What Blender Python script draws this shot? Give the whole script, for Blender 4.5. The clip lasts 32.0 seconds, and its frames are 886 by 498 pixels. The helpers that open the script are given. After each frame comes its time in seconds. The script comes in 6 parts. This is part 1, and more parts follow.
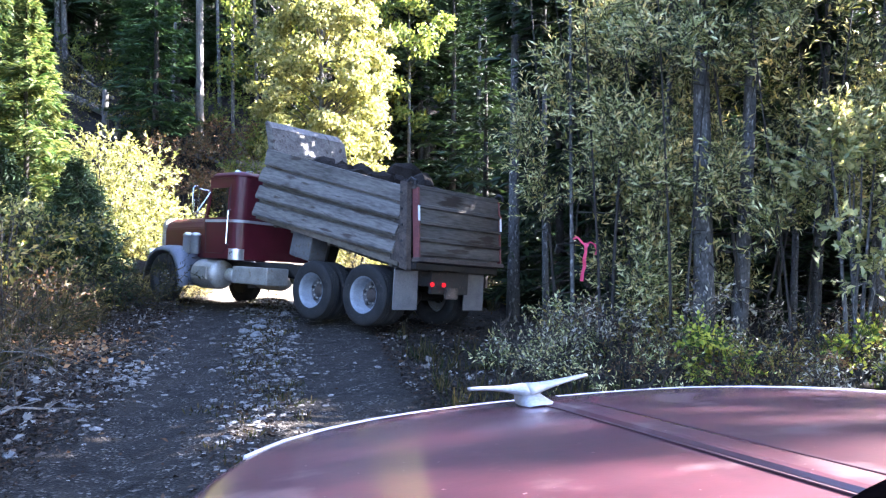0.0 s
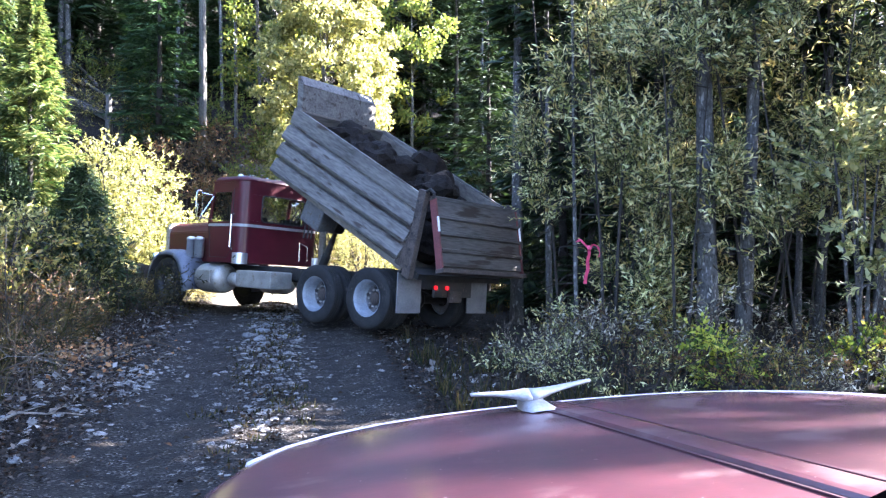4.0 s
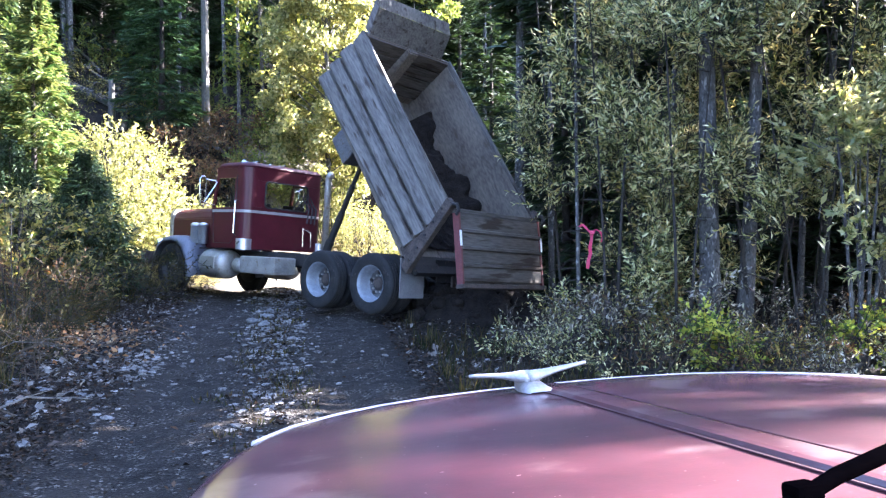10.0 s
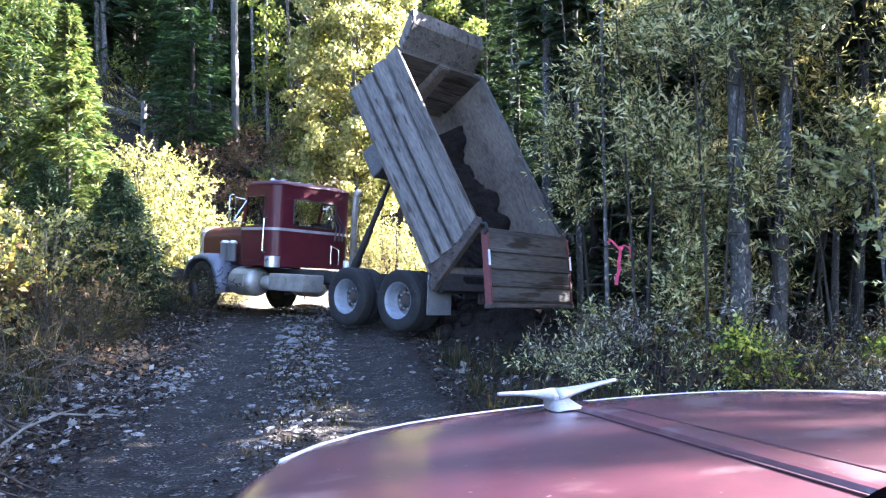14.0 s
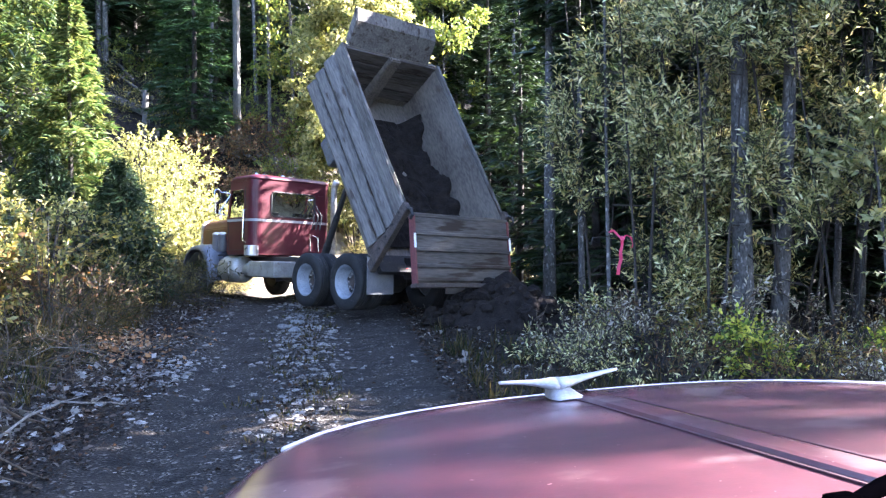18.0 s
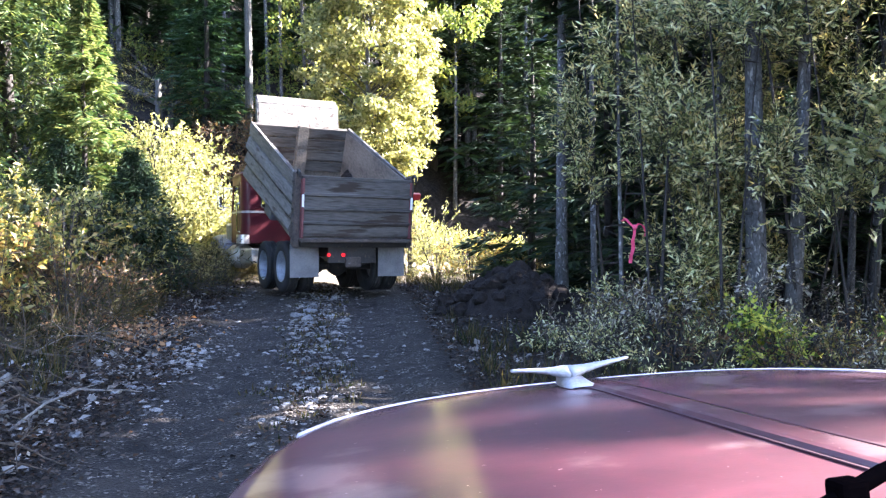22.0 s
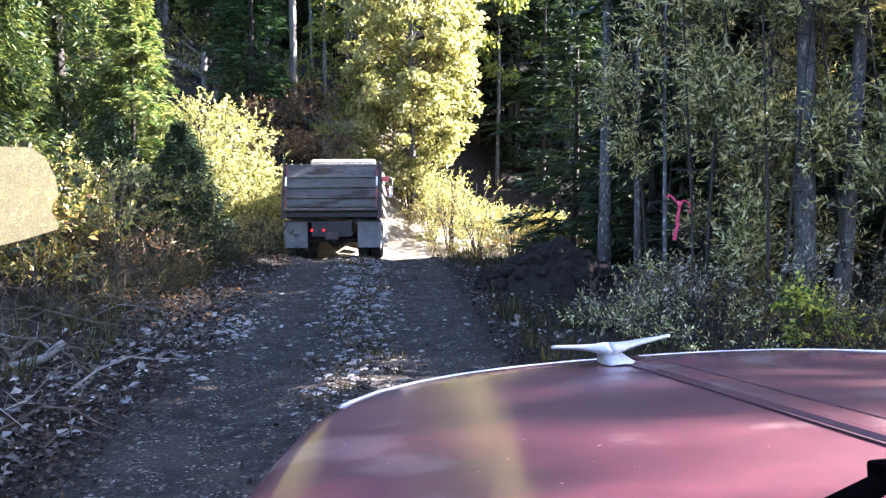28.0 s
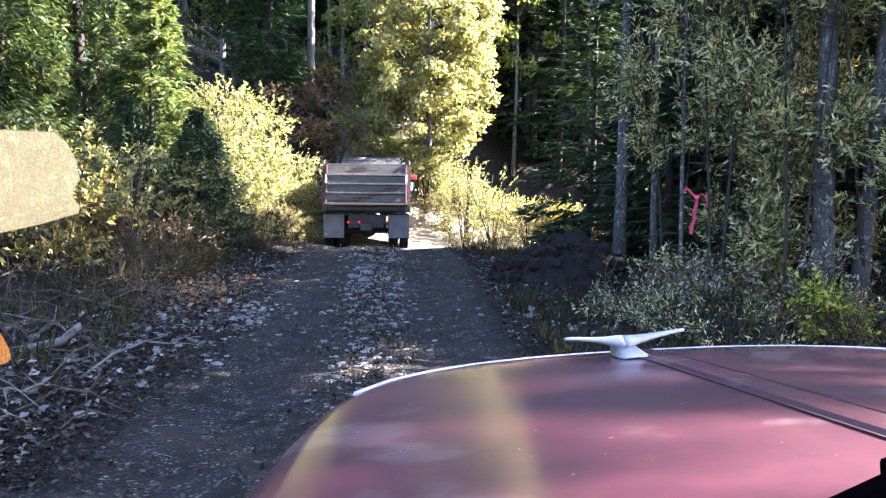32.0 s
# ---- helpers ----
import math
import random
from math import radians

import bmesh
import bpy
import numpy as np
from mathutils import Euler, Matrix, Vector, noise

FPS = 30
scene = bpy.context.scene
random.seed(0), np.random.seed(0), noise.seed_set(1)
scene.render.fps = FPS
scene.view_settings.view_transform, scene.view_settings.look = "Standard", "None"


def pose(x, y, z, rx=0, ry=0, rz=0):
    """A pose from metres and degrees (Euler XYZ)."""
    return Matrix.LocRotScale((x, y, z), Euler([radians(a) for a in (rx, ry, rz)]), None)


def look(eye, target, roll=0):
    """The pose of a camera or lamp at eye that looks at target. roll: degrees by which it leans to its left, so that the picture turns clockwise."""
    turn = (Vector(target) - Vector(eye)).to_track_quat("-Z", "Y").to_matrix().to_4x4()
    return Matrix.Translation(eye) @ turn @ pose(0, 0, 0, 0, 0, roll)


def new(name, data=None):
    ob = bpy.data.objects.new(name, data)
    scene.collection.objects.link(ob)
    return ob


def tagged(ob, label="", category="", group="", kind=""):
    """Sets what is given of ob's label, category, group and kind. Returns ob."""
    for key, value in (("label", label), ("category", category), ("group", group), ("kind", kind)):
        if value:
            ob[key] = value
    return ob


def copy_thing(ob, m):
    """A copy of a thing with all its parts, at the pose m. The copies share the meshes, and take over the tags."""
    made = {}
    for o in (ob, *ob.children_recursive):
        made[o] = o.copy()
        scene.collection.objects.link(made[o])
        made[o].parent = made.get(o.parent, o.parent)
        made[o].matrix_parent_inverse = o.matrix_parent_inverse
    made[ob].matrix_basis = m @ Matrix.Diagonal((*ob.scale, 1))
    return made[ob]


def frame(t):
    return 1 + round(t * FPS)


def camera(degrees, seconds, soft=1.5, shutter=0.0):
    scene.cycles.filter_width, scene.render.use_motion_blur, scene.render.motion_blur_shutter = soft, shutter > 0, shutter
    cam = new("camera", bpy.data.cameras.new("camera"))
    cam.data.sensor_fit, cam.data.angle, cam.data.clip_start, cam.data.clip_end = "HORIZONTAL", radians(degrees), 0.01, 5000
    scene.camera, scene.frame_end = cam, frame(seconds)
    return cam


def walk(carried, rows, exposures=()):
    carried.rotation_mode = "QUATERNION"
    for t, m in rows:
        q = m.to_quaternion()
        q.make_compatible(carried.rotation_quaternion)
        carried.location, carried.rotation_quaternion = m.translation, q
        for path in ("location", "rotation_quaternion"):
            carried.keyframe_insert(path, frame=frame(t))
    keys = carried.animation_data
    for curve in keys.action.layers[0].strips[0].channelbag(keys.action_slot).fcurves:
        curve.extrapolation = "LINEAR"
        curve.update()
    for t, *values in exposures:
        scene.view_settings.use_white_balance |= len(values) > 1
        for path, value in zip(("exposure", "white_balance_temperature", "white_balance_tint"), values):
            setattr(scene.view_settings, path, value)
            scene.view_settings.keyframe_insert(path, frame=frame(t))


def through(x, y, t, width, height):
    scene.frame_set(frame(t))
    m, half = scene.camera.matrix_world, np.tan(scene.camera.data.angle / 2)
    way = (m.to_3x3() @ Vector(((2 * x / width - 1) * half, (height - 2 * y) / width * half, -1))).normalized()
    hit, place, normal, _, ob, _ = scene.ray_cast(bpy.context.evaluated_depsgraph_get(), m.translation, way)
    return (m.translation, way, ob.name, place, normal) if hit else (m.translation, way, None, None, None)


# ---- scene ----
# the camera, held in a cab: yaw, pitch and lean in degrees and small shifts in metres
def held(yaw, pitch, lean, dx, dy, dz):
    return (pose(dx, dy, 1.9 + dz, 0, 0, yaw) @ pose(0, 0, 0, pitch) @ pose(0, 0, 0, 0, lean) @ pose(0, 0, 0, 90))


cam = camera(58.5, 32.0, soft=1.3)
walk(cam, [
    (0, held(0.207, -1.602, -0.339, -0.014, 0.043, -0.008)),
    (0.5, held(0.370, -1.338, -0.271, -0.014, 0.057, -0.013)),
    (1, held(0.477, -1.229, -0.270, -0.013, 0.053, -0.008)),
    (1.5, held(0.535, -1.221, -0.230, -0.010, 0.053, -0.005)),
    (2, held(0.598, -1.232, -0.172, -0.010, 0.047, -0.002)),
    (2.5, held(0.557, -1.245, -0.186, -0.011, 0.047, -0.002)),
    (3, held(0.540, -1.239, -0.212, -0.012, 0.043, -0.002)),
    (3.5, held(0.520, -1.292, -0.141, -0.012, 0.047, -0.002)),
    (5.5, held(0.210, -1.880, -0.095, -0.002, 0.019, -0.002)),
    (6, held(0.099, -2.051, -0.115, -0.001, 0.011, -0.002)),
    (6.5, held(0.026, -2.212, -0.090, -0.002, -0.004, 0.001)),
    (7, held(0.005, -2.335, -0.066, 0.000, -0.003, -0.000)),
    (7.5, held(0.008, -2.403, -0.046, -0.000, -0.003, 0.000)),
    (8, held(-0.015, -2.478, 0.005, -0.001, -0.008, 0.002)),
    (8.5, held(-0.019, -2.504, -0.016, -0.000, -0.001, -0.000)),
    (9, held(0.000, -2.495, -0.000, 0.000, -0.000, 0.000)),
    (9.5, held(0.205, -2.540, 0.027, -0.000, -0.002, 0.001)),
    (10, held(0.711, -2.469, 0.066, -0.001, 0.003, -0.000)),
    (10.5, held(1.172, -1.880, 0.209, -0.001, 0.014, -0.002)),
    (11, held(1.644, -1.294, 0.281, -0.001, 0.011, -0.001)),
    (11.5, held(2.091, -1.217, 0.351, -0.001, 0.014, -0.001)),
    (12, held(2.421, -1.222, 0.375, -0.001, 0.018, -0.002)),
    (12.5, held(2.627, -1.253, 0.434, -0.002, 0.009, 0.001)),
    (13, held(2.694, -1.249, 0.372, -0.001, 0.011, -0.001)),
    (13.5, held(2.701, -1.251, 0.377, -0.001, 0.009, -0.000)),
    (14, held(2.691, -1.255, 0.396, -0.001, 0.013, -0.001)),
    (14.5, held(2.679, -1.309, 0.405, -0.000, 0.013, -0.002)),
    (16.5, held(2.775, -1.700, 0.299, -0.001, 0.010, -0.001)),
    (17, held(2.809, -1.789, 0.308, -0.001, 0.004, 0.000)),
    (17.5, held(2.811, -1.891, 0.260, -0.000, 0.010, -0.002)),
    (18, held(2.827, -2.014, 0.286, -0.001, 0.010, -0.001)),
    (18.5, held(2.917, -2.117, 0.297, 0.001, -0.002, 0.002)),
    (19, held(2.904, -2.183, 0.241, -0.001, -0.003, 0.002)),
    (19.5, held(2.949, -2.282, 0.266, 0.000, -0.004, 0.001)),
    (20, held(3.104, -2.406, 0.253, 0.000, -0.001, 0.001)),
    (20.5, held(3.287, -2.504, 0.297, -0.000, -0.008, 0.003)),
    (21, held(3.434, -2.601, 0.222, -0.000, -0.003, 0.001)),
    (21.5, held(3.582, -2.727, 0.230, -0.001, -0.007, 0.002)),
    (22, held(3.698, -2.831, 0.382, -0.001, -0.009, 0.002)),
    (22.5, held(3.813, -2.938, 0.289, -0.004, -0.015, 0.004)),
    (23, held(3.991, -3.058, 0.286, -0.003, -0.011, 0.003)),
    (23.5, held(4.141, -3.181, 0.294, -0.003, -0.010, 0.003)),
    (24, held(4.289, -3.280, 0.220, -0.003, -0.014, 0.003)),
    (24.5, held(4.475, -3.477, 0.230, -0.004, -0.019, 0.006)),
    (25, held(4.850, -3.669, 0.361, -0.003, -0.023, 0.007)),
    (25.5, held(5.185, -3.874, 0.168, -0.003, -0.017, 0.005)),
    (27.5, held(6.411, -4.548, -0.033, -0.002, -0.016, 0.004)),
    (28, held(6.700, -4.660, -0.018, -0.002, -0.019, 0.005)),
    (28.5, held(6.984, -4.726, -0.012, -0.002, -0.021, 0.005)),
    (29, held(7.255, -4.772, 0.001, -0.002, -0.019, 0.004)),
    (29.5, held(7.612, -4.825, -0.018, -0.003, -0.023, 0.006)),
    (30, held(7.843, -4.890, -0.177, -0.002, -0.019, 0.004)),
    (30.5, held(7.934, -4.969, -0.328, -0.002, -0.028, 0.006)),
    (31, held(7.896, -5.099, -0.570, -0.002, -0.022, 0.006)),
    (31.5, held(7.854, -5.240, -0.708, -0.002, -0.027, 0.006)),
    (32, held(7.769, -5.388, -0.857, -0.002, -0.021, 0.005)),
], exposures=[(0, 4.34, 5680, 22), (13, 4.36, 5680, 22), (20, 4.3, 5800, 22), (25, 4.13, 5880, 23), (32, 3.99, 5920, 24)])

# ---- world and sun ----
SUN_AZ, SUN_EL = 72.0, 33.0      # degrees to the right of straight ahead, degrees up
world = bpy.data.worlds.new("world")
scene.world = world
world.use_nodes = True
wn = world.node_tree.nodes
sky = wn.new("ShaderNodeTexSky")
sky.sky_type = "NISHITA"
sky.sun_disc = False
sky.sun_elevation = radians(SUN_EL)
sky.sun_rotation = radians(SUN_AZ)
wn["Background"].inputs["Strength"].default_value = 0.08
world.node_tree.links.new(sky.outputs[0], wn["Background"].inputs["Color"])
sun = new("sun", bpy.data.lights.new("sun", "SUN"))
sun.data.energy, sun.data.angle, sun.data.color = 5.0, radians(0.5), (1.0, 0.93, 0.80)
TO_SUN = Vector((math.sin(radians(SUN_AZ)) * math.cos(radians(SUN_EL)), math.cos(radians(SUN_AZ)) * math.cos(radians(SUN_EL)), math.sin(radians(SUN_EL))))
sun.matrix_world = look(TO_SUN * 60, (0, 0, 0))


# ---- materials ----
def material(name, a, b, rough=0.7, metal=0.0, scale=8.0, fine=60.0, bump=0.2, c=None, spots=0.45, coat=0.0, coat_rough=0.12, sheen=0.0, flecks=None, stretch=(1, 1, 1), rough2=None, spec=0.5, peel=0.0):
    """Two colours mixed by coarse and fine noise, a third in sharp worn patches, with bump from the fine noise."""
    m = bpy.data.materials.new(name)
    m.use_nodes = True
    nt = m.node_tree
    N, L = nt.nodes, nt.links
    bsdf = N["Principled BSDF"]
    tc, mp = N.new("ShaderNodeTexCoord"), N.new("ShaderNodeMapping")
    mp.inputs["Scale"].default_value = stretch
    L.new(tc.outputs["Object"], mp.inputs["Vector"])

    def noise_at(s, detail):
        n = N.new("ShaderNodeTexNoise")
        n.inputs["Scale"].default_value, n.inputs["Detail"].default_value = s, detail
        L.new(mp.outputs[0], n.inputs["Vector"])
        return n
    n1, n2 = noise_at(scale, 5), noise_at(fine, 3)
    add = N.new("ShaderNodeMath")
    add.operation = "MULTIPLY_ADD"
    add.inputs[1].default_value = 0.5
    L.new(n2.outputs["Fac"], add.inputs[0])
    half = N.new("ShaderNodeMath")
    half.operation = "MULTIPLY"
    half.inputs[1].default_value = 0.5
    L.new(n1.outputs["Fac"], half.inputs[0])
    L.new(half.outputs[0], add.inputs[2])
    ramp = N.new("ShaderNodeValToRGB")
    ramp.color_ramp.elements[0].position, ramp.color_ramp.elements[0].color = 0.36, (*a, 1)
    ramp.color_ramp.elements[1].position, ramp.color_ramp.elements[1].color = 0.64, (*b, 1)
    L.new(add.outputs[0], ramp.inputs[0])
    out = ramp.outputs[0]
    if c:
        n3 = noise_at(scale * 2.3, 6)
        r3 = N.new("ShaderNodeValToRGB")
        r3.color_ramp.elements[0].position, r3.color_ramp.elements[1].position = 1 - spots, 1 - spots + 0.08
        L.new(n3.outputs["Fac"], r3.inputs[0])
        mix = N.new("ShaderNodeMixRGB")
        mix.inputs[2].default_value = (*c, 1)
        L.new(r3.outputs[0], mix.inputs[0])
        L.new(out, mix.inputs[1])
        out = mix.outputs[0]
    if flecks:
        n4 = noise_at(95, 2)
        r4 = N.new("ShaderNodeValToRGB")
        r4.color_ramp.elements[0].position, r4.color_ramp.elements[1].position = 0.74, 0.78
        L.new(n4.outputs["Fac"], r4.inputs[0])
        mix = N.new("ShaderNodeMixRGB")
        mix.inputs[2].default_value = (*flecks, 1)
        L.new(r4.outputs[0], mix.inputs[0])
        L.new(out, mix.inputs[1])
        out = mix.outputs[0]
    L.new(out, bsdf.inputs["Base Color"])
    rr = N.new("ShaderNodeMapRange")
    rr.inputs[3].default_value, rr.inputs[4].default_value = rough, rough2 if rough2 else min(1, rough + 0.18)
    L.new(n1.outputs["Fac"], rr.inputs[0])
    L.new(rr.outputs[0], bsdf.inputs["Roughness"])
    bsdf.inputs["Metallic"].default_value = metal
    bsdf.inputs["Specular IOR Level"].default_value = spec
    bsdf.inputs["Sheen Weight"].default_value, bsdf.inputs["Sheen Roughness"].default_value = sheen, 0.4
    bsdf.inputs["Coat Weight"].default_value = coat
    bsdf.inputs["Coat Roughness"].default_value = coat_rough
    if bump:
        bp = N.new("ShaderNodeBump")
        bp.inputs["Strength"].default_value, bp.inputs["Distance"].default_value = bump, 0.02
        L.new(add.outputs[0], bp.inputs["Height"])
        L.new(bp.outputs[0], bsdf.inputs["Normal"])
    if peel:
        # orange peel in the clear coat
        pb = N.new("ShaderNodeBump")
        pb.inputs["Strength"].default_value, pb.inputs["Distance"].default_value = 1.0, peel
        L.new(noise_at(170, 3).outputs["Fac"], pb.inputs["Height"])
        L.new(pb.outputs[0], bsdf.inputs["Coat Normal"])
    return m


def leafy(name, cols, through=0.45, rough=0.5, spec=0.5):
    """Leaves: each one takes its colour from the list by chance, and lets light through."""
    m = bpy.data.materials.new(name)
    m.use_nodes = True
    nt = m.node_tree
    N, L = nt.nodes, nt.links
    bsdf = N["Principled BSDF"]
    geo, ramp = N.new("ShaderNodeNewGeometry"), N.new("ShaderNodeValToRGB")
    L.new(geo.outputs["Random Per Island"], ramp.inputs[0])
    els = ramp.color_ramp.elements
    while len(els) < len(cols):
        els.new(0.5)
    for i, col in enumerate(cols):
        els[i].position, els[i].color = i / max(1, len(cols) - 1), (*col, 1)
    L.new(ramp.outputs[0], bsdf.inputs["Base Color"])
    bsdf.inputs["Roughness"].default_value = rough
    bsdf.inputs["Specular IOR Level"].default_value = spec
    tr, mx = N.new("ShaderNodeBsdfTranslucent"), N.new("ShaderNodeMixShader")
    bright = N.new("ShaderNodeMixRGB")
    bright.blend_type = "MULTIPLY"
    bright.inputs[0].default_value = 1.0
    bright.inputs[2].default_value = (1.4, 1.35, 0.95, 1)
    L.new(ramp.outputs[0], bright.inputs[1])
    L.new(bright.outputs[0], tr.inputs["Color"])
    mx.inputs[0].default_value = through
    L.new(bsdf.outputs[0], mx.inputs[1])
    L.new(tr.outputs[0], mx.inputs[2])
    L.new(mx.outputs[0], N["Material Output"].inputs["Surface"])
    return m


def glass(name, tint):
    m = bpy.data.materials.new(name)
    m.use_nodes = True
    b = m.node_tree.nodes["Principled BSDF"]
    b.inputs["Base Color"].default_value = (*tint, 1)
    b.inputs["Roughness"].default_value = 0.03
    b.inputs["Transmission Weight"].default_value = 1.0
    b.inputs["IOR"].default_value = 1.05
    return m


def veil_sheet(name, col, cover):
    """A thin sheet, used for a reflection, that scatters part of the light and lets the rest straight through."""
    m = bpy.data.materials.new(name)
    m.use_nodes = True
    N, L = m.node_tree.nodes, m.node_tree.links
    tr, tl, mx = N.new("ShaderNodeBsdfTransparent"), N.new("ShaderNodeBsdfTranslucent"), N.new("ShaderNodeMixShader")
    nz, ramp = N.new("ShaderNodeTexNoise"), N.new("ShaderNodeMapRange")
    nz.inputs["Scale"].default_value, nz.inputs["Detail"].default_value = 90.0, 5.0
    tc = N.new("ShaderNodeTexCoord")
    L.new(tc.outputs["Object"], nz.inputs["Vector"])
    ramp.inputs[1].default_value, ramp.inputs[2].default_value = 0.3, 0.7
    ramp.inputs[3].default_value, ramp.inputs[4].default_value = cover * 0.75, cover
    L.new(nz.outputs["Fac"], ramp.inputs[0])
    tl.inputs["Color"].default_value = (*col, 1)
    L.new(ramp.outputs[0], mx.inputs[0])
    L.new(tr.outputs[0], mx.inputs[1])
    L.new(tl.outputs[0], mx.inputs[2])
    L.new(mx.outputs[0], N["Material Output"].inputs["Surface"])
    return m


def glowing(name, col, power):
    m = bpy.data.materials.new(name)
    m.use_nodes = True
    b = m.node_tree.nodes["Principled BSDF"]
    b.inputs["Base Color"].default_value = (*col, 1)
    b.inputs["Emission Color"].default_value = (*col, 1)
    b.inputs["Emission Strength"].default_value = power
    return m


M_PAINT = material("maroon_paint", (0.048, 0.004, 0.009), (0.078, 0.008, 0.016), 0.42, 0.0, 3, 90, 0.02, coat=0.2, spec=0.25)
M_HOOD = material("hood_paint", (0.046, 0.0050, 0.0120), (0.074, 0.0105, 0.0195), 0.48, 0.0, 2.2, 28, 0.02, c=(0.120, 0.058, 0.060), spots=0.43, coat=0.65, rough2=0.60, coat_rough=0.06, spec=0.52, flecks=(0.30, 0.20, 0.20), peel=0.00024)
M_STRIPE = material("pale_stripe", (0.26, 0.25, 0.25), (0.40, 0.38, 0.38), 0.4, 0.2, 6, 60, 0.03)
M_BOX = material("weathered_steel", (0.058, 0.053, 0.048), (0.175, 0.163, 0.148), 0.62, 0.0, 3.2, 24, 0.25, c=(0.045, 0.033, 0.026), spots=0.42, stretch=(0.22, 1, 1.4), spec=0.35)
M_GATE = material("weathered_plank", (0.042, 0.038, 0.034), (0.120, 0.110, 0.100), 0.68, 0.0, 3.0, 26, 0.3, c=(0.036, 0.026, 0.020), spots=0.44, stretch=(1, 0.16, 1.5), spec=0.3)
M_BOXIN = material("scraped_steel", (0.07, 0.060, 0.050), (0.19, 0.165, 0.138), 0.55, 0.1, 2.5, 26, 0.3, c=(0.07, 0.055, 0.042), spots=0.36, stretch=(0.35, 1, 1))
M_REDTRIM = material("faded_red", (0.10, 0.028, 0.03), (0.17, 0.05, 0.048), 0.6, 0.0, 6, 50, 0.1)
M_CHROME = material("chrome", (0.72, 0.72, 0.74), (0.85, 0.85, 0.86), 0.10, 1.0, 5, 60, 0.0)
M_CAN = material("polished_canister", (0.42, 0.42, 0.44), (0.60, 0.60, 0.62), 0.22, 0.7, 5, 60, 0.02)
M_ALU = material("dull_aluminium", (0.30, 0.285, 0.255), (0.50, 0.475, 0.43), 0.42, 0.55, 5, 50, 0.06, c=(0.30, 0.26, 0.21), spots=0.4)
M_RIM = material("white_rim", (0.13, 0.145, 0.17), (0.29, 0.315, 0.35), 0.45, 0.1, 6, 60, 0.08, c=(0.24, 0.21, 0.18), spots=0.36)
M_TYRE = material("tyre_rubber", (0.012, 0.012, 0.013), (0.030, 0.029, 0.028), 0.8, 0.0, 5, 60, 0.25, c=(0.06, 0.054, 0.048), spots=0.36, spec=0.3)
M_BLACK = material("black_frame", (0.015, 0.015, 0.016), (0.04, 0.038, 0.036), 0.55, 0.3, 6, 50, 0.15, c=(0.08, 0.06, 0.045), spots=0.38)
M_DISC = material("dusty_disc", (0.06, 0.062, 0.068), (0.15, 0.15, 0.155), 0.6, 0.1, 6, 60, 0.1, c=(0.10, 0.085, 0.07), spots=0.42)
M_RUST = material("rusty_steel", (0.030, 0.024, 0.021), (0.10, 0.078, 0.066), 0.75, 0.1, 6, 40, 0.5, c=(0.16, 0.145, 0.135), spots=0.36)
M_FENDER = material("grey_fender", (0.075, 0.08, 0.10), (0.16, 0.17, 0.20), 0.4, 0.2, 4, 50, 0.05, c=(0.20, 0.17, 0.14), spots=0.34)
M_FLAP = material("mud_flap", (0.10, 0.10, 0.105), (0.19, 0.188, 0.19), 0.75, 0.0, 4, 50, 0.1)
M_GLASS = glass("cab_glass", (0.82, 0.86, 0.84))
M_DARK = material("cab_interior", (0.02, 0.018, 0.017), (0.05, 0.045, 0.04), 0.8, 0.0, 5, 40, 0.1)
# colour of the windscreen reflection, carried by a thin sheet
M_REFLECTION = veil_sheet("yellow_reflection", (0.195, 0.176, 0.105), 0.36)
M_AMBER = veil_sheet("amber_patch", (0.20, 0.088, 0.022), 0.40)
M_TAIL = glowing("tail_lamp_red", (0.45, 0.006, 0.008), 0.16)
M_REFL = material("reflector_white", (0.75, 0.75, 0.75), (0.85, 0.85, 0.85), 0.3, 0.0, 5, 60, 0.0)
M_REDLENS = material("red_lens", (0.5, 0.03, 0.03), (0.65, 0.06, 0.05), 0.25, 0.0, 5, 60, 0.0)
M_ORN = material("pale_ornament", (0.30, 0.285, 0.285), (0.48, 0.46, 0.455), 0.42, 0.3, 12, 120, 0.06)
M_LIP = material("pale_hood_edge", (0.50, 0.41, 0.42), (0.72, 0.66, 0.67), 0.35, 0.1, 9, 70, 0.05)
M_SOIL = material("dark_soil", (0.005, 0.004, 0.0035), (0.026, 0.021, 0.018), 0.95, 0.0, 6, 45, 0.9, spec=0.15)
M_STONE = material("pale_stone", (0.07, 0.07, 0.07), (0.20, 0.20, 0.195), 0.85, 0.0, 7, 60, 0.4, spec=0.2)
M_GRAVEL = material("gravel_stone", (0.045, 0.041, 0.037), (0.29, 0.275, 0.255), 0.85, 0.0, 1.7, 40, 0.3, spec=0.2)
M_BARK = material("grey_bark", (0.028, 0.027, 0.026), (0.125, 0.121, 0.116), 0.9, 0.0, 9, 46, 1.0, c=(0.27, 0.265, 0.255), spots=0.42, stretch=(1, 1, 0.45))
M_BARKD = material("dark_bark", (0.012, 0.010, 0.008), (0.045, 0.038, 0.032), 0.9, 0.0, 5, 36, 0.9, stretch=(1, 1, 0.35))
M_DEADWOOD = material("dead_wood", (0.06, 0.055, 0.05), (0.17, 0.16, 0.145), 0.85, 0.0, 5, 40, 0.5, stretch=(1, 1, 0.3))
M_STALK = material("dry_stalk", (0.035, 0.027, 0.020), (0.10, 0.08, 0.058), 0.85, 0.0, 9, 60, 0.1, spec=0.2)
